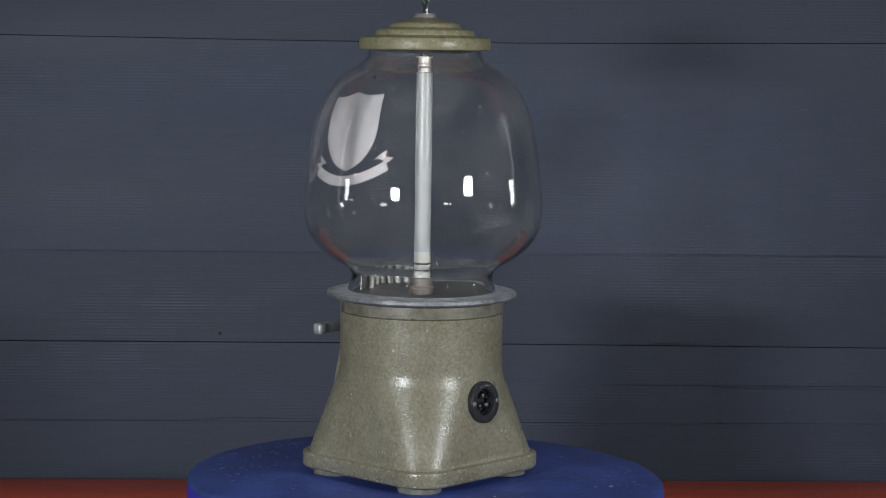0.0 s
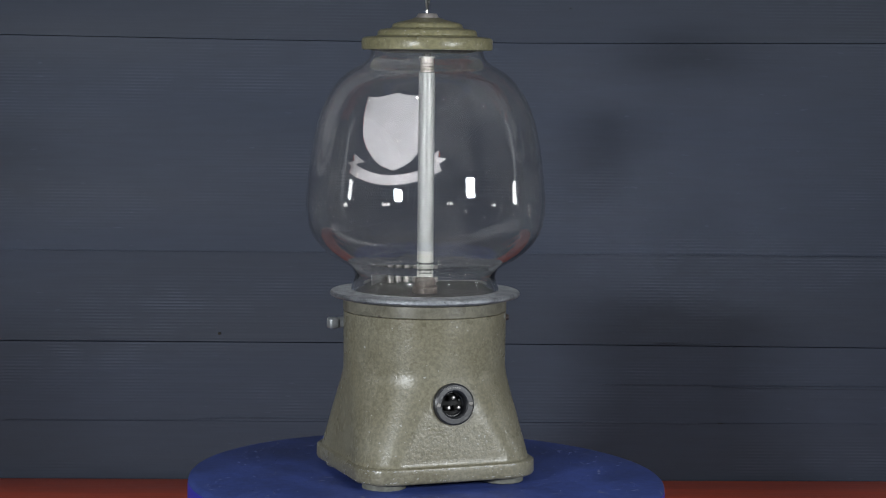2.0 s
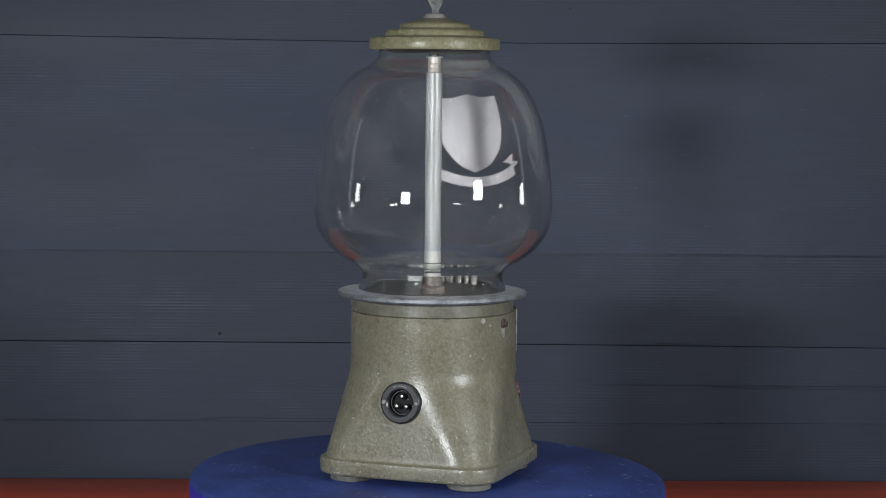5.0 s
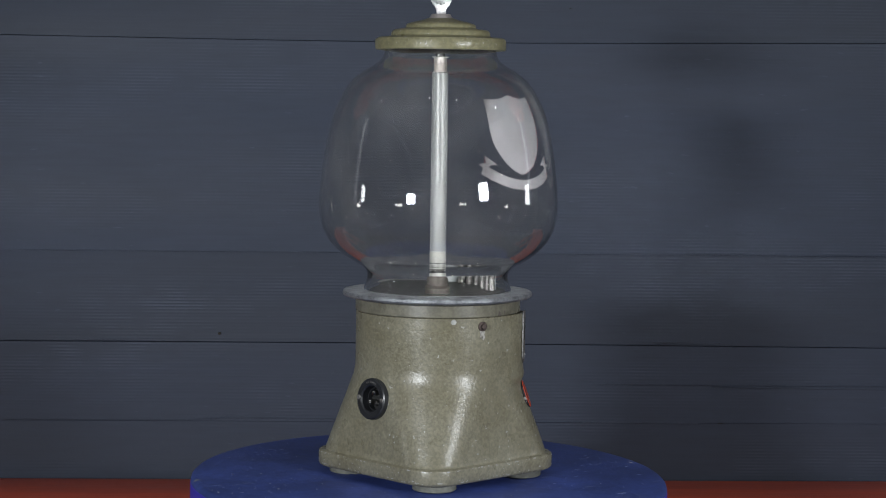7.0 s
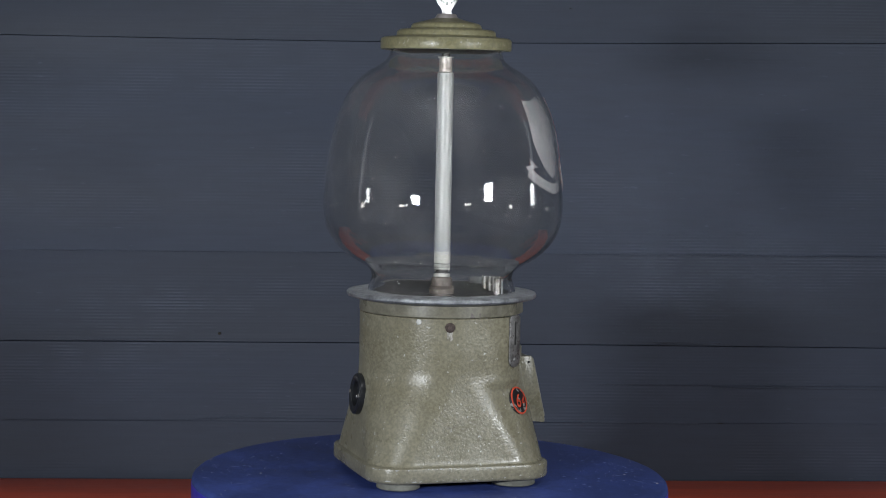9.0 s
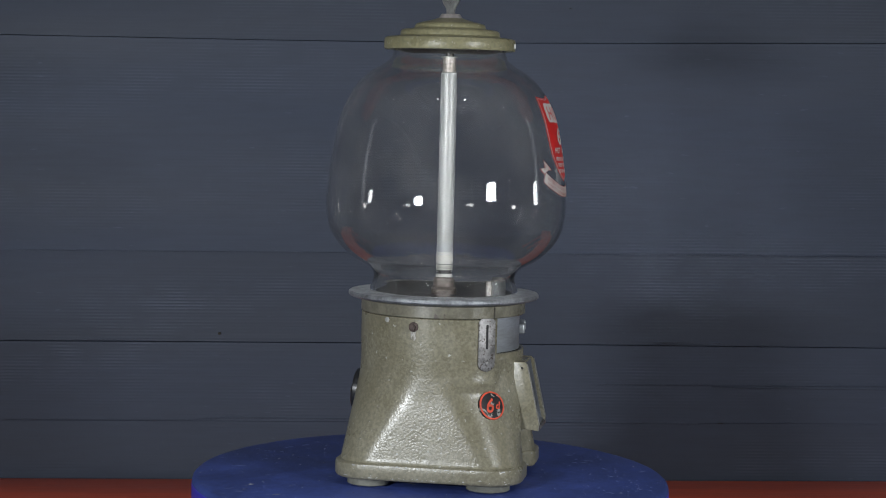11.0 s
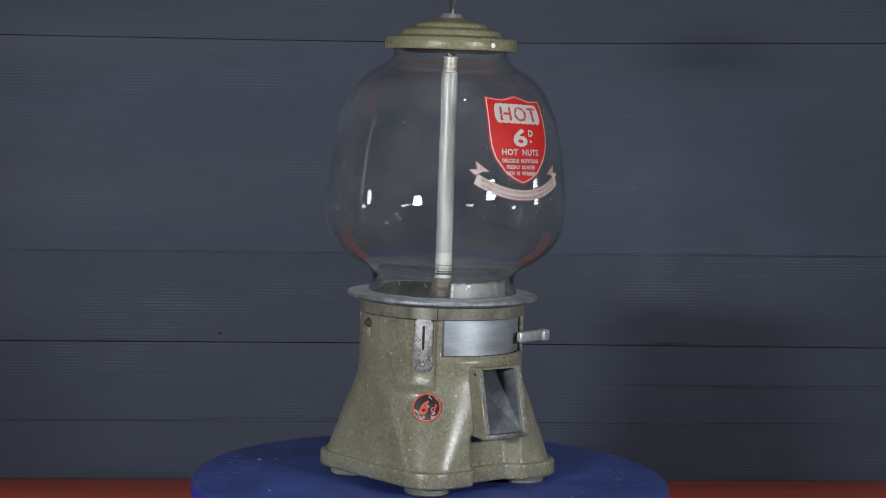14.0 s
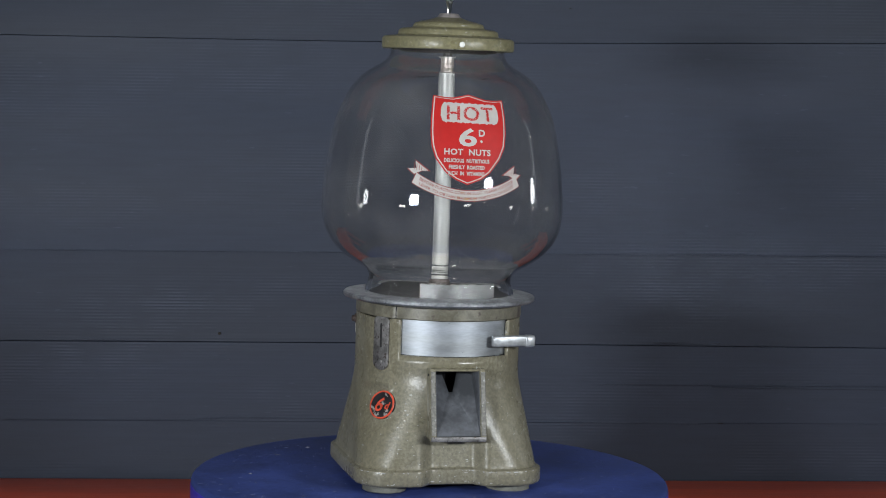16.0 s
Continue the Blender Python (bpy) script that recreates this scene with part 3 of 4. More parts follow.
def coin_parts(machine):
    part("slide", arc_strip(0.0818, -46.5, 50, 0.1408, 0.1775, 0.002), BRUSHED, machine, "brushed aluminium curved slide")
    lever = part("lever", block((0.046, 0.007, 0.0115), pose(-0.0616, 0.0766, 0.157, 0, 0, 9), 0.002, segs=3), LEVER, machine, "polished aluminium side lever")
    part("lever_tip", block((0.012, 0.011, 0.0125), pose(-0.0800, 0.0735, 0.1568, 0, 0, 9), 0.003, segs=3), LEVER, lever)
    # coin plate with slot and screw
    out = []
    w, h = 0.0098, 0.0275
    for k in range(13):
        a = math.pi + math.pi * k / 12
        out.append((w * math.cos(a), -h + w * 0.8 + w * 0.8 * math.sin(a)))
    out += [(w, h - 0.003), (w - 0.003, h), (-w + 0.003, h), (-w, h - 0.003)]
    m = at_front(51.2, 0.0930, 0.1515)
    plate = part("coin_plate", prism(out, 0, 0.0016, m, 0.0004), STEEL, machine, "worn nickel coin plate")
    part("slot", block((0.0025, 0.025, 0.0010), m @ pose(0, 0.0085, 0.0016), 0.0003, segs=1), GAP, plate, "narrow dark coin slot")
    part("screw", turned([(0, 0.0030), (0.0018, 0.0028), (0.0026, 0.0016)], 16, m=m @ pose(0, -0.0190, 0)), STEEL, plate)
    # round price badge
    m = at_front(47.5, 0.0962, 0.0885, 20)
    badge = part("badge", turned([(0, 0.0012), (0.0138, 0.0012), (0.0150, 0.0010), (0.0154, -0.003)], 48, m=m), BADGE_BLACK, machine, "round black and red price badge")
    part("ring", turned([(0.0132, 0.0013), (0.0132, 0.0017), (0.0146, 0.0016), (0.0150, 0.0010)], 48, m=m), BADGE_RED, badge)
    lettering("6", 0.0205, (-0.0040, -0.0070), BADGE_RED, badge, lambda x, y, z: m @ Vector((x, y, 0.0016 + z)), shear=0.25, bold=0.0003)
    lettering("d", 0.0105, (0.0062, -0.0040), BADGE_RED, badge, lambda x, y, z: m @ Vector((x, y, 0.0016 + z)), shear=0.25, bold=0.0003)
    # chute
    chute = part("chute", block((0.001, 0.001, 0.001), pose(0, 0.08, 0.09)), CHUTE, machine, "open delivery chute of dull zinc with cast cheeks")
    for s in (-1, 1):
        prof = [(0.080, 0.0605), (0.1095, 0.0575), (0.1100, 0.0640), (0.0955, 0.1275), (0.0930, 0.1300), (0.080, 0.1300)]
        bm = prism(prof, -0.0030, 0.0030, Matrix.Translation((s * 0.0262, 0, 0)) @ Matrix(((0, 0, 1, 0), (1, 0, 0, 0), (0, 1, 0, 0), (0, 0, 0, 1))), 0.0007)
        part("cheek", bm, OLIVE, chute, "olive painted cast cheek")
        edge = Vector((0, 0.0955 - 0.110, 0.1275 - 0.064))
        ln = edge.length
        mid = Vector((s * 0.0262, (0.0955 + 0.110) / 2 + 0.0002, (0.1275 + 0.064) / 2))
        part("cheek_edge", block((0.0048, 0.0012, ln), Matrix.Translation(mid) @ pose(0, 0, 0, math.degrees(math.atan2(0.110 - 0.0955, 0.1275 - 0.064)), 0, 0), 0.0004, segs=1), WORN_EDGE, chute, "worn grey-olive edge")
        part("rivet", turned([(0, 0.0012), (0.0010, 0.001), (0.0014, 0)], 10, m=Matrix.Translation((s * 0.0292, 0.0905, 0.1235)) @ pose(0, 0, 0, 0, 90 * s, 0)), GAP, chute)
        part("side_plate", prism([(0.045, 0.062), (0.107, 0.062), (0.0925, 0.128), (0.045, 0.128)], -0.0005, 0.0005, Matrix.Translation((s * 0.0228, 0, 0)) @ Matrix(((0, 0, 1, 0), (1, 0, 0, 0), (0, 1, 0, 0), (0, 0, 0, 1)))), CHUTE, chute, "zinc side plate")
    part("lip", block((0.058, 0.006, 0.0052), pose(0, 0.1075, 0.0602), 0.0008), STEEL, chute, "worn bare metal lip")
    bm = bmesh.new()
    a, b = bm.verts.new((-0.0228, 0.1085, 0.0632)), bm.verts.new((0.0228, 0.1085, 0.0632))
    e, g = bm.verts.new((0.002, 0.067, 0.102)), bm.verts.new((-0.002, 0.067, 0.102))
    bm.faces.new((a, b, e, g))
    # folded wings rise from the ramp to each side plate and leave a throat between them
    for side, low, tip in ((1, b, e), (-1, a, g)):
        q, w = bm.verts.new((side * 0.0100, 0.052, 0.1265)), bm.verts.new((side * 0.0226, 0.060, 0.1270))
        bm.faces.new((low, w, tip))
        bm.faces.new((w, q, tip))
    bmesh.ops.recalc_face_normals(bm, faces=bm.faces)
    part("ramp", bm, CHUTE, chute, "funnel-shaped folded zinc ramp", smooth=False)
    # near-black plate instead of zinc: the throat's shade put into its colour
    part("throat_shade_plate", block((0.046, 0.002, 0.07), pose(0, 0.046, 0.095)), HOPPER, chute)
    part("roof_plate", block((0.050, 0.045, 0.002), pose(0, 0.070, 0.1285)), OLIVE, chute)


def lettering(body, size, at, mat, parent, place, shear=0.0, spacing=1.0, squash=1.0, align="CENTER", thick=0.0002, bold=0.0):
    """Letters as one mesh; place(x, y, z) maps the flat sheet to where they stand."""
    cu = bpy.data.curves.new("letters", "FONT")
    cu.body, cu.size, cu.align_x, cu.shear, cu.space_character, cu.resolution_u = body, size, align, shear, spacing, 3
    cu.offset = bold
    tmp = new("letters_tmp", cu)
    me = bpy.data.meshes.new_from_object(tmp)
    bpy.data.objects.remove(tmp)
    bm = bmesh.new()
    bm.from_mesh(me)
    bpy.data.meshes.remove(me)
    bmesh.ops.triangulate(bm, faces=bm.faces[:])
    if size > 7:
        bmesh.ops.subdivide_edges(bm, edges=bm.edges[:], cuts=2, use_grid_fill=True)
    for v in bm.verts:
        v.co = place(at[0] + v.co.x * squash, at[1] + v.co.y, thick)
    me = bpy.data.meshes.new("lettering")
    bm.to_mesh(me)
    bm.free()
    me.materials.append(mat)
    ob = new("lettering", me)
    ob.parent = parent
    return ob


def power_socket(machine):
    m = Matrix.Translation((0.0, -0.0905, 0.0893)) @ pose(0, 0, 0, 90 - 6, 0, 0)
    s = part("power_socket", turned([(0.0135, -0.010), (0.0135, 0.0028), (0.0150, 0.0042), (0.0200, 0.0042), (0.0216, 0.0030), (0.0219, 0.0010), (0.0219, -0.003)], 64, m=m), BLACK, machine, "round black bakelite power inlet")
    part("well", turned([(0.0135, -0.010), (0, -0.010)], 48, m=m), GAP, s)
    for a in (90, 215, 325):
        x, y = 0.0066 * math.cos(radians(a)), 0.0066 * math.sin(radians(a))
        part("pin", turned([(0.0030, -0.010), (0.0030, -0.0015), (0.0027, -0.0003), (0.0018, 0.0008), (0, 0.0013)], 16, m=m @ pose(x, y, 0)), PIN, s, "round steel contact pin")
    for x in (-0.0178, 0.0178):
        part("screw", turned([(0, 0.0052), (0.0020, 0.0050), (0.0027, 0.0042)], 16, m=m @ pose(x, 0, 0)), SCREW, s)
    for a in (70, 78, 86, 94, 105, 113):
        part("writing_bar", block((0.0016, 0.0014, 0.0003), m @ pose(0, 0, 0, 0, 0, a - 90) @ pose(0, 0.0176, 0.0043)), SCREW, s)
    part("contact_rim", turned([(0.0128, -0.0090), (0.0128, -0.0040), (0.0118, -0.0040), (0.0118, -0.0090)], 48, m=m), BLACK, s)


def glass_globe(machine):
    # the wall is about three millimetres thick, measured square to the surface, and thicker round the foot
    inner = []
    for k, (r, z) in enumerate(OUTER):
        (r0, z0), (r1, z1) = OUTER[max(k - 1, 0)], OUTER[min(k + 1, len(OUTER) - 1)]
        n = Vector((z1 - z0, r0 - r1)).normalized()
        wall = 0.0031 + 0.0012 * (1 - smoothstep(0.208, 0.224, z))
        inner.append((r - n.x * wall, min(0.460, max(0.199, z - n.y * wall))))
    g = part("globe", turned(OUTER + inner[::-1], 160, close=True), GLASS, machine, "clear glass globe", sharp=60)
    g.visible_shadow = False
    return g


def emblem(globe):
    """The printed shield and ribbon on the outside of the glass, white behind and red in front."""
    top = [(-20.8, 408.0), (-15.5, 406.8), (-10.2, 406.0), (-5.5, 407.7), (-1.2, 409.8), (3.0, 407.5), (8.5, 404.6), (13.5, 404.2), (18.8, 404.8)]
    left = [(-20.8, 408.0), (-20.7, 388), (-20.4, 370.6), (-19.6, 358), (-17.6, 346), (-12.4, 331.5), (-8.0, 325), (-2.4, 320)]
    right = [(18.8, 404.8), (18.3, 388), (17.6, 370), (16.6, 358), (13.8, 346), (8.2, 331.5), (3.8, 325), (-2.4, 320)]
    up = [(a, z / 1000) for a, z in top]
    lt = [(z / 1000, a) for a, z in left][::-1]
    rt = [(z / 1000, a) for a, z in right][::-1]

    def sheet(mat, lift, inset, label, shape):
        bm = bmesh.new()
        rows, cols = 40, 24
        grid = []
        for i in range(rows + 1):
            t = i / rows
            row = []
            for k in range(cols + 1):
                s = k / cols
                a_top = -20.8 + 39.6 * s
                z_top = lerp_table(up, a_top) - inset * 0.001
                z_bot = 0.320 + inset * 0.0013
                z = z_top + (z_bot - z_top) * t
                z_side = min(max(z, 0.3201), 0.4048)
                la, ra = lerp_table(lt, z_side) + inset * 0.5, lerp_table(rt, z_side) - inset * 0.5
                mid = (la + ra) / 2
                if ra < la:
                    la = ra = mid
                row.append(bm.verts.new(on_globe(la + (ra - la) * s, z, lift)))
            grid.append(row)
        for i in range(rows):
            for k in range(cols):
                bm.faces.new((grid[i][k], grid[i][k + 1], grid[i + 1][k + 1], grid[i + 1][k]))
        return part(shape, bm, mat, globe, label)

    sheet(DECAL_BACK, 0.0002, 0.0, "white backing print of the shield", "shield_backing")
    sheet(DECAL_RED, 0.00045, 0.0, "red printed shield", "shield")
    # fine white line inside the edge
    ring = list(top) + [(a, z) for a, z in right[1:]] + [(a, z) for a, z in left[::-1][1:-1]]
    dense = []
    for (a0, z0), (a1, z1) in zip(ring, ring[1:] + ring[:1]):
        for k in range(4):
            dense.append((a0 + (a1 - a0) * k / 4, z0 + (z1 - z0) * k / 4))
    cx, cz = -1.2, 368
    bm = bmesh.new()
    loops = []
    for f0, f1 in ((0.930, 0.950), (0.962, 0.970)):
        loops.append([bm.verts.new(on_globe(cx + (a - cx) * f0, (cz + (z - cz) * f1) / 1000, 0.0008)) for a, z in dense])
    n = len(dense)
    for k in range(n):
        bm.faces.new((loops[0][k], loops[0][(k + 1) % n], loops[1][(k + 1) % n], loops[1][k]))
    part("border", bm, DECAL_WHITE, globe, "thin white printed border")

    def place(x, y, z):
        return on_globe(x, y / 1000, 0.0007 + z)

    # letters stand in degrees across and millimetres up; one degree is about 2.15 mm
    K = 1 / 2.12
    bm = bmesh.new()
    rng = random.Random(3)
    cols, rows = 60, 8
    grid = []
    for k in range(cols + 1):
        t = k / cols
        ends = 6.0 * (1 - min(1, min(t, 1 - t) / 0.06)) ** 2
        wob = 0.35 * math.sin(k * 0.9) + 0.3 * math.sin(k * 1.7 + 1) + rng.uniform(-0.2, 0.2)
        mid = 391.9 - 1.9 * t
        grid.append([bm.verts.new(on_globe(-15.9 + 30.2 * t, (mid + (9.7 - ends) * (2 * j / rows - 1) + wob) / 1000, 0.0007)) for j in range(rows + 1)])
    for c, d in zip(grid, grid[1:]):
        for j in range(rows):
            bm.faces.new((c[j], d[j], d[j + 1], c[j + 1]))
    part("cloud_panel", bm, DECAL_WHITE, globe, "white ragged-edged print panel")
    lettering("HOT", 19.5, (-0.9, 384.0), HOT_INK, globe, lambda x, y, z: place(x, y - 0.05 * x, 0.0003), squash=K * 1.20, spacing=1.12, bold=0.30)
    lettering("6", 24.0, (-2.3, 358.9), DECAL_WHITE, globe, place, squash=K * 1.65, bold=0.6)
    lettering("D", 9.0, (4.7, 368.6), DECAL_WHITE, globe, place, squash=K * 1.1, bold=0.3)
    lettering(".", 16.0, (4.4, 362.5), DECAL_WHITE, globe, place, squash=K, bold=0.3)
    lettering("HOT  NUTS", 8.2, (-2.4, 349.6), DECAL_WHITE, globe, lambda x, y, z: place(x, y - 0.03 * x, z), squash=K * 1.06, spacing=1.06, bold=0.22)
    lettering("DELICIOUS  NUTRITIOUS", 5.2, (-2.7, 342.0), DECAL_WHITE, globe, lambda x, y, z: place(x, y - 0.03 * x, z), squash=K * 0.75, spacing=1.05, bold=0.20)
    lettering("FRESHLY  ROASTED", 5.2, (-2.7, 335.6), DECAL_WHITE, globe, lambda x, y, z: place(x, y - 0.03 * x, z), squash=K * 0.75, spacing=1.05, bold=0.20)
    lettering("RICH  IN  VITAMINS", 5.2, (-2.9, 329.4), DECAL_WHITE, globe, lambda x, y, z: place(x, y - 0.03 * x, z), squash=K * 0.75, spacing=1.05, bold=0.20)

    # ribbon: an arc band with a forked tail at each end
    def mid_z(a):
        return 309.2 + 0.0258 * (a + 2.6) ** 2 - 0.05 * (a + 2.6)

    def band(mat, lift, grow, name, label):
        bm = bmesh.new()
        n = 44
        lo, hi = [], []
        for k in range(n + 1):
            a = -27.0 - grow * 0.4 + (50.0 + grow * 0.8) * k / n
            z = mid_z(a)
            slope = (a + 2.6) * 0.0516 / 2.12
            dx = -5.6 * slope / 2.12
            lo.append(bm.verts.new(on_globe(a - dx * 0.6, (z - 5.6 - grow) / 1000, lift)))
            hi.append(bm.verts.new(on_globe(a + dx * 0.6, (z + 5.6 + grow) / 1000, lift)))
        for k in range(n):
            bm.faces.new((lo[k], lo[k + 1], hi[k + 1], hi[k]))
        part(name, bm, mat, globe, label)

    def tails(mat, lift, name, grow=1.0):
        for s in (-1, 1):
            c = -2.6
            pts = [(c + s * 24.2, 342.0), (c + s * 16.8, 331.2), (c + s * 20.4, 331.0), (c + s * 24.6, 326.5), (c + s * 28.0, 332.3), (c + s * 23.6, 333.6)]
            pts = [(a, z - 0.07 * (a - c)) for a, z in pts]
            ma, mz = sum(p[0] for p in pts) / 6, sum(p[1] for p in pts) / 6
            bm = bmesh.new()
            vs = [bm.verts.new(on_globe(ma + (a - ma) * grow, (mz + (z - mz) * grow) / 1000, lift)) for a, z in pts]
            ce = bm.verts.new(on_globe(c + s * 22.4, 0.3326 - 0.0015 * s, lift))
            for k in range(6):
                bm.faces.new((vs[k], vs[(k + 1) % 6], ce))
            part(name, bm, mat, globe)

    band(DECAL_BACK, 0.0002, 0.0, "ribbon_backing", "white backing print of the ribbon")
    tails(DECAL_BACK, 0.0002, "tail_backing")
    tails(INK, 0.0004, "tail_outline")
    tails(DECAL_WHITE, 0.0006, "tail", 0.84)
    for s in (-1, 1):
        bm = bmesh.new()
        for k in range(6):
            a = -2.6 + s * (18.6 + 1.15 * k)
            z0 = 331.6 + 0.05 * k - 0.07 * (a + 2.6)
            z1 = z0 + 0.4 + 1.45 * k
            vs = [bm.verts.new(on_globe(q, z / 1000, 0.00085)) for q, z in ((a - 0.13, z0), (a + 0.13, z0), (a + 0.13, z1), (a - 0.13, z1))]
            bm.faces.new(vs)
        part("tail_hatching", bm, INK, globe)
    band(INK, 0.0005, 0.0, "ribbon_outline", "thin dark red outline of the ribbon")
    band(DECAL_WHITE, 0.0007, -0.7, "ribbon", "cream printed ribbon with small red capitals")

    def along(row):
        def f(x, y, z):
            a = -2.0 + x
            slope = (a + 2.6) * 0.0516 / 2.12
            return on_globe(a - y * slope / 2.12 * 0.6, (mid_z(a) + row + y) / 1000, 0.0009)
        return f

    lettering("BEFORE PLACING COIN IN SLOT. PLEASE AGITATE", 4.1, (0, 0), INK, globe, along(1.0), squash=K * 0.98, spacing=1.05, bold=0.05)
    lettering("LEVER TO OBTAIN MAXIMUM PORTION OF NUTS", 4.1, (0, 0), INK, globe, along(-4.0), squash=K * 1.0, spacing=1.05, bold=0.05)
    for a, z, w, h in ((-2.6, 306.0, 3.2, 1.2), (1.0, 305.2, 0.8, 3.2), (-6.5, 307.0, 0.5, 2.6), (-4.5, 312.6, 2.2, 0.5)):
        bm = bmesh.new()
        ring = [bm.verts.new(on_globe(a + w * 0.5 * math.cos(j * 0.785) * rng.uniform(0.6, 1.2), (z + h * math.sin(j * 0.785) * rng.uniform(0.6, 1.2)) / 1000, 0.00095)) for j in range(8)]
        bm.faces.new(ring)
        part("stain", bm, STAIN, globe)


def flange_and_lid(machine):
    part("flange", turned([(0.071, 0.1935), (0.071, 0.1990), (0.0835, 0.1992), (0.0860, 0.1985), (0.0975, 0.1988), (0.1003, 0.1984), (0.1015, 0.1970), (0.1015, 0.1947), (0.1004, 0.1933), (0.0970, 0.1923), (0.0920, 0.1915), (0.0890, 0.1908), (0.0875, 0.1903), (0.071, 0.1903)], 160), ALU, machine, "dull cast aluminium flange ring")
    part("hopper_floor", turned([(0.0, 0.1950), (0.030, 0.1958), (0.060, 0.1975), (0.0712, 0.1991), (0.0745, 0.1994)], 96), HOPPER, machine, "grey metal hopper floor")
    part("lid", turned([(0.0, 0.456), (0.058, 0.456), (0.0665, 0.4545), (0.0690, 0.4550), (0.0696, 0.4570), (0.0696, 0.4645), (0.0685, 0.4668), (0.0660, 0.4678), (0.0545, 0.4690), (0.0528, 0.4700), (0.0524, 0.4735), (0.0512, 0.4752), (0.0490, 0.4762), (0.0390, 0.4772), (0.0376, 0.4784), (0.0370, 0.4808), (0.0355, 0.4824), (0.030, 0.4840), (0.020, 0.4862), (0.0135, 0.4885), (0.0, 0.4890)], 128), LID, machine, "stepped ochre-olive enamelled lid")
    rng = random.Random(21)
    bm = bmesh.new()
    for k in range(170):
        r, z = rng.choice(((0.0668, 0.4677), (0.0600, 0.4686), (0.0514, 0.4753), (0.0450, 0.4768), (0.0362, 0.4819), (0.0300, 0.4842), (0.0220, 0.4859)))
        a, q, e = rng.uniform(0, 2 * math.pi), rng.uniform(0.00025, 0.0007), rng.choice((1.0, 1.8, 3.2))
        ring = []
        for j in range(6):
            w = 2 * math.pi * j / 6
            rr, aa = r + q * math.sin(w) * rng.uniform(0.6, 1.2), a + q * e * math.cos(w) / r
            ring.append(bm.verts.new((rr * math.cos(aa), rr * math.sin(aa), z + 0.0003 - 0.2 * (rr - r))))
        bm.faces.new(ring)
    tagged(part("paint_fleck", bm, CHIP, machine, "pale worn flecks on the lid's steps", smooth=False), kind="stuff")
    part("lid_liner", turned([(0.0, 0.4505), (0.040, 0.4505), (0.050, 0.4525), (0.0535, 0.4550), (0.054, 0.4562)], 96), HOPPER, machine, "dull metal liner inside the lid")
    part("hub", turned([(0.0130, 0.4882), (0.0118, 0.4898), (0.0102, 0.4925), (0.0095, 0.4930), (0.0, 0.4930)], 48), HUB, machine, "pinkish grey lock hub")
    part("chip", turned([(0, 0.0006), (0.0022, 0.0005), (0.0034, -0.0006)], 9, m=at_front(1.4, 0.0698, 0.4600)), PAINT_WHITE, machine, "white paint chip on the lid rim")
    # key standing in the lock
    m = Matrix.Translation((0, 0, 0.493)) @ pose(0, 0, 0, 0, 0, 62) @ pose(0, 0, 0, 90, 0, 0)
    out = [(-0.0052, 0.0), (-0.0047, 0.004), (-0.0058, 0.0068), (-0.0092, 0.0098), (-0.0112, 0.0140), (-0.0116, 0.0190), (-0.0095, 0.0245), (-0.0050, 0.0280), (0.0, 0.0290)]
    out += [(-x, y) for x, y in out[:-1]][::-1]
    key = part("key", prism(out[::-1], -0.0011, 0.0011, m, 0.0004), KEYMETAL, machine, "bright ornate metal key in the lid lock")
    for x in (-0.0035, 0.0, 0.0035):
        part("flute", turned([(0, -0.0008), (0.0012, 0.0), (0.0011, 0.0065), (0, 0.008)], 10, m=m @ pose(x, 0, 0, -90, 0, 0)), KEYMETAL, key)
    rng = random.Random(5)
    for k in range(12):
        a = 2 * math.pi * k / 12
        x, y = 0.0078 * math.cos(a), 0.0182 + 0.0072 * math.sin(a)
        for s in (-1, 1):
            part("knob", turned([(0.0017, 0), (0.0012, 0.0007), (0, 0.0010)], 8, m=m @ pose(x, y, s * 0.0011, 0 if s > 0 else 180, 0, 0)), KEYMETAL, key)


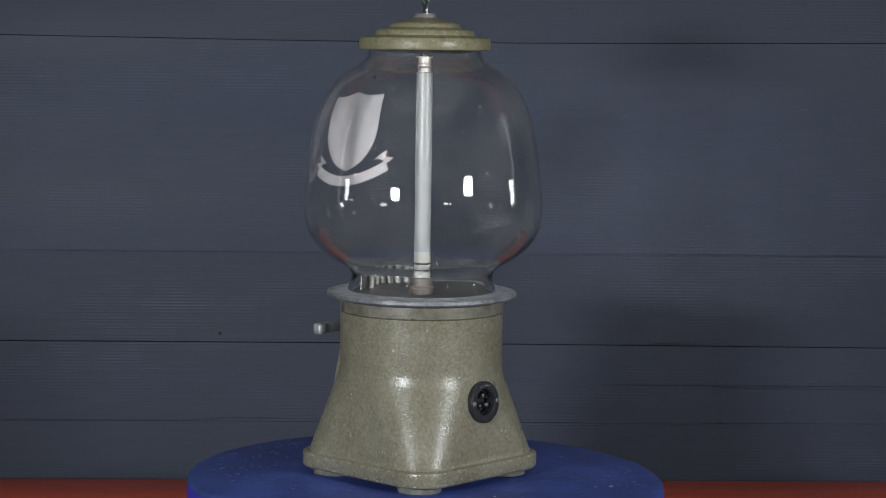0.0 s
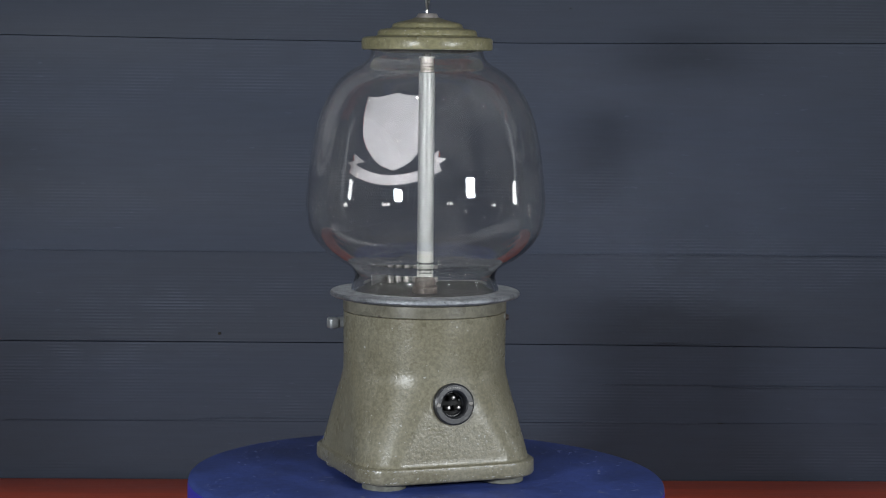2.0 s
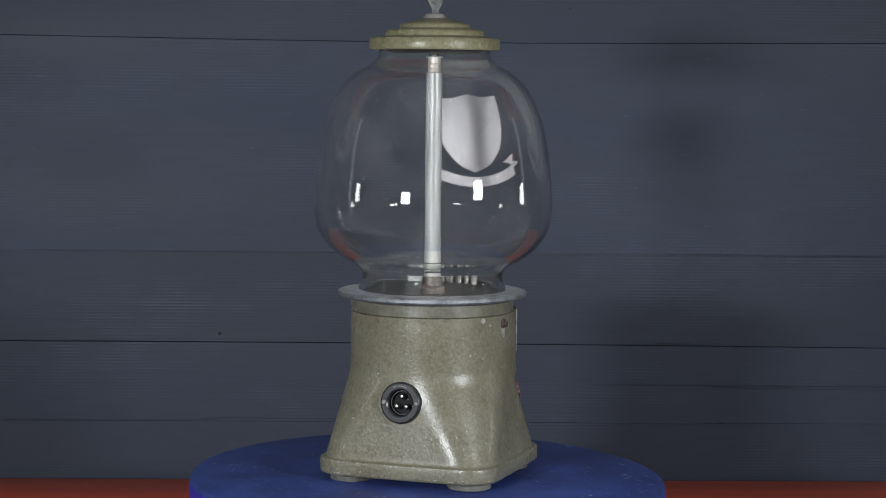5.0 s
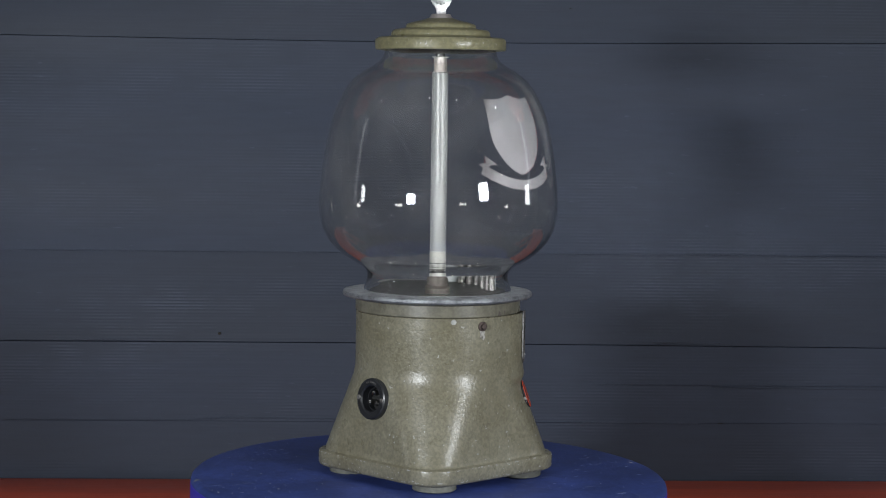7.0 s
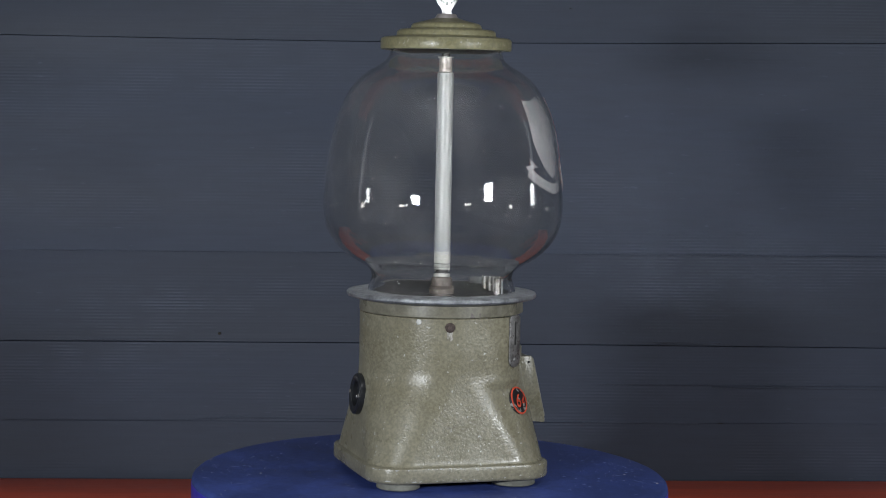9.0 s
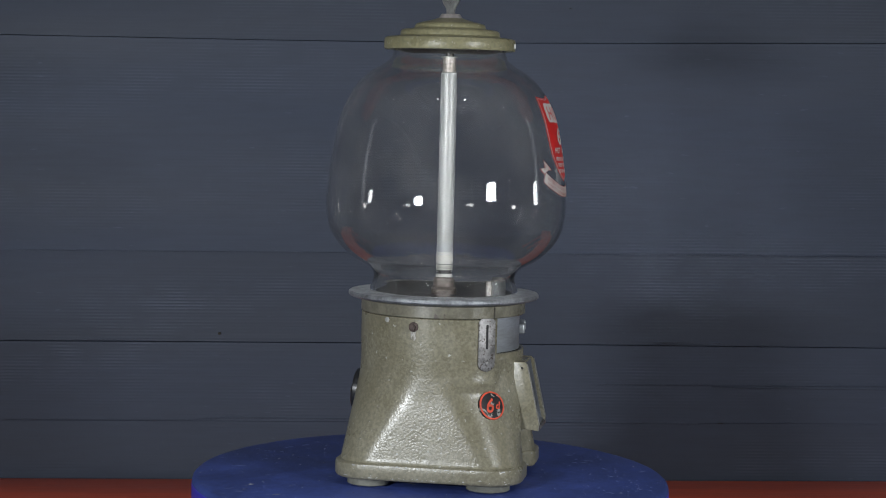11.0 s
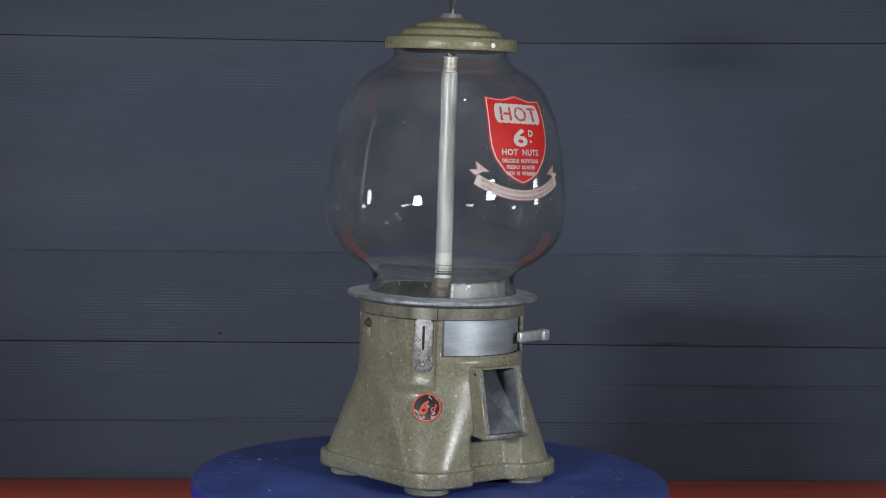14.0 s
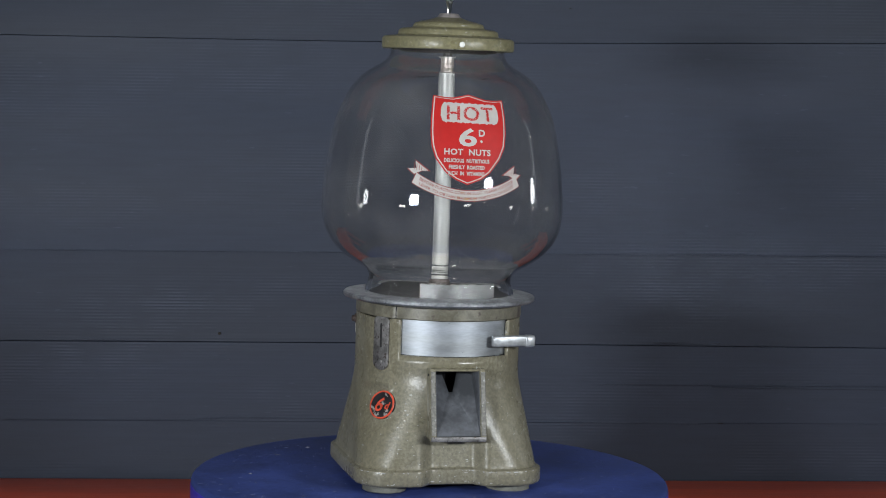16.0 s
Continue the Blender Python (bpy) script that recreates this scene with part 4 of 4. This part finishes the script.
def inner_fittings(machine):
    rod = part("heater_tube", turned([(0.0, 0.2395), (0.0086, 0.2395), (0.0086, 0.4312), (0.0078, 0.4320), (0.0, 0.4320)], 40), TUBE, machine, "white opal heater tube on the axis")
    part("end_cap", turned([(0.0, 0.2265), (0.0084, 0.2265), (0.0088, 0.2270), (0.0088, 0.2395), (0.0, 0.2395)], 40), PORCELAIN, rod, "whiter porcelain end cap")
    # added pieces: a dark band, then the end cap's refracted repeat in the glass
    part("image_gap", turned([(0.0, 0.2245), (0.0070, 0.2245), (0.0070, 0.2265), (0.0, 0.2265)], 32), HOPPER, rod, "narrow dark band between the cap and its second image")
    part("cap_image", turned([(0.0, 0.2165), (0.0084, 0.2165), (0.0088, 0.2170), (0.0088, 0.2240), (0.0084, 0.2245), (0.0, 0.2245)], 40), PORCELAIN, rod, "white second image of the end cap, modelled as a piece")
    part("cap", turned([(0.0082, 0.4320), (0.0070, 0.4326), (0.0067, 0.4345), (0.0071, 0.4355), (0.0067, 0.4365), (0.0071, 0.4380), (0.0067, 0.4395), (0.0067, 0.4432)], 32), HUB, rod, "pinkish threaded metal cap")
    part("upper_collar", turned([(0.0, 0.4432), (0.0086, 0.4432), (0.0088, 0.4440), (0.0088, 0.4455), (0.0, 0.4458)], 32), PORCELAIN, rod, "thin white washer")
    part("stem", turned([(0.0045, 0.4458), (0.0045, 0.4515)], 24), HOPPER, rod)
    part("holder", turned([(0.0, 0.2165), (0.0082, 0.2165), (0.0100, 0.2150), (0.0112, 0.2125), (0.0115, 0.2020), (0.0135, 0.2000), (0.0135, 0.1915)], 40), BRASS, rod, "tarnished lamp holder")
    baffle = part("baffle", arc_strip(0.066, -45, 30, 0.1970, 0.2130, 0.0012, 36), BAFFLE, machine, "curved bright metal baffle")
    for k in range(6):
        a = radians(-20 + 10 * k)
        part("rib", turned([(0.0, 0.1960), (0.0036, 0.1960), (0.0036, 0.2130), (0.0030, 0.2138), (0.0, 0.2138)], 16, m=Matrix.Translation((0.0605 * math.sin(a), 0.0605 * math.cos(a), 0))), STEEL, baffle)
    m = at_front(100.5, 0.0868, 0.1683)
    bolt = part("bolt", turned([(0.0052, -0.002), (0.0052, 0.0012), (0.0045, 0.0018), (0.0032, 0.0020), (0.0030, 0.0048), (0.0, 0.0052)], 14, m=m), RUST, machine, "rusty side bolt")
    run = [(0.0, 0.0), (0.0030, -0.0015), (0.0022, -0.0060), (0.0030, -0.0100), (0.0008, -0.0125), (-0.0002, -0.0085), (-0.0018, -0.0060), (-0.0012, -0.0110), (-0.0026, -0.0095), (-0.0030, -0.0020)]
    part("stain", prism(run, -0.0012, 0.0008, m @ pose(0, -0.002, 0)), RUNS, machine, "pale chipped run below the bolt")
    # pale piece painted in for the highlight on the edge by the bolt
    part("edge_highlight", turned([(0, 0.0007), (0.0030, 0.0005), (0.0040, -0.001)], 6, m=at_front(122, 0.0868, 0.1735)), CHIP, machine)


def vending_machine():
    v = thing("vending_machine", "olive hammered-enamel nut vending machine with clear glass globe on turntable", "vending machine")
    cast_body(v)
    coin_parts(v)
    power_socket(v)
    flange_and_lid(v)
    emblem(glass_globe(v))
    inner_fittings(v)
    return v


machine = vending_machine()
table = turntable()


# ---- what moves: the turntable turns steadily and carries the machine ----
def motions():
    times = [0.1 * k for k in range(5)] + [0.5 * k for k in range(1, 32)] + [15.6, 15.7, 15.8, 15.9, 16.0]
    seat = pose(-0.0018, 0.0114, 0.0) @ pose(0, 0, 0, 0, -0.78, 0)
    spin = [(t, pose(0, 0, 0, 0, 0, 46.8 - 13.348 * t)) for t in times]
    walk(table, [(t, m @ pose(-0.0011, 0.0023, 0)) for t, m in spin])
    walk(machine, [(t, m @ seat) for t, m in spin])


motions()
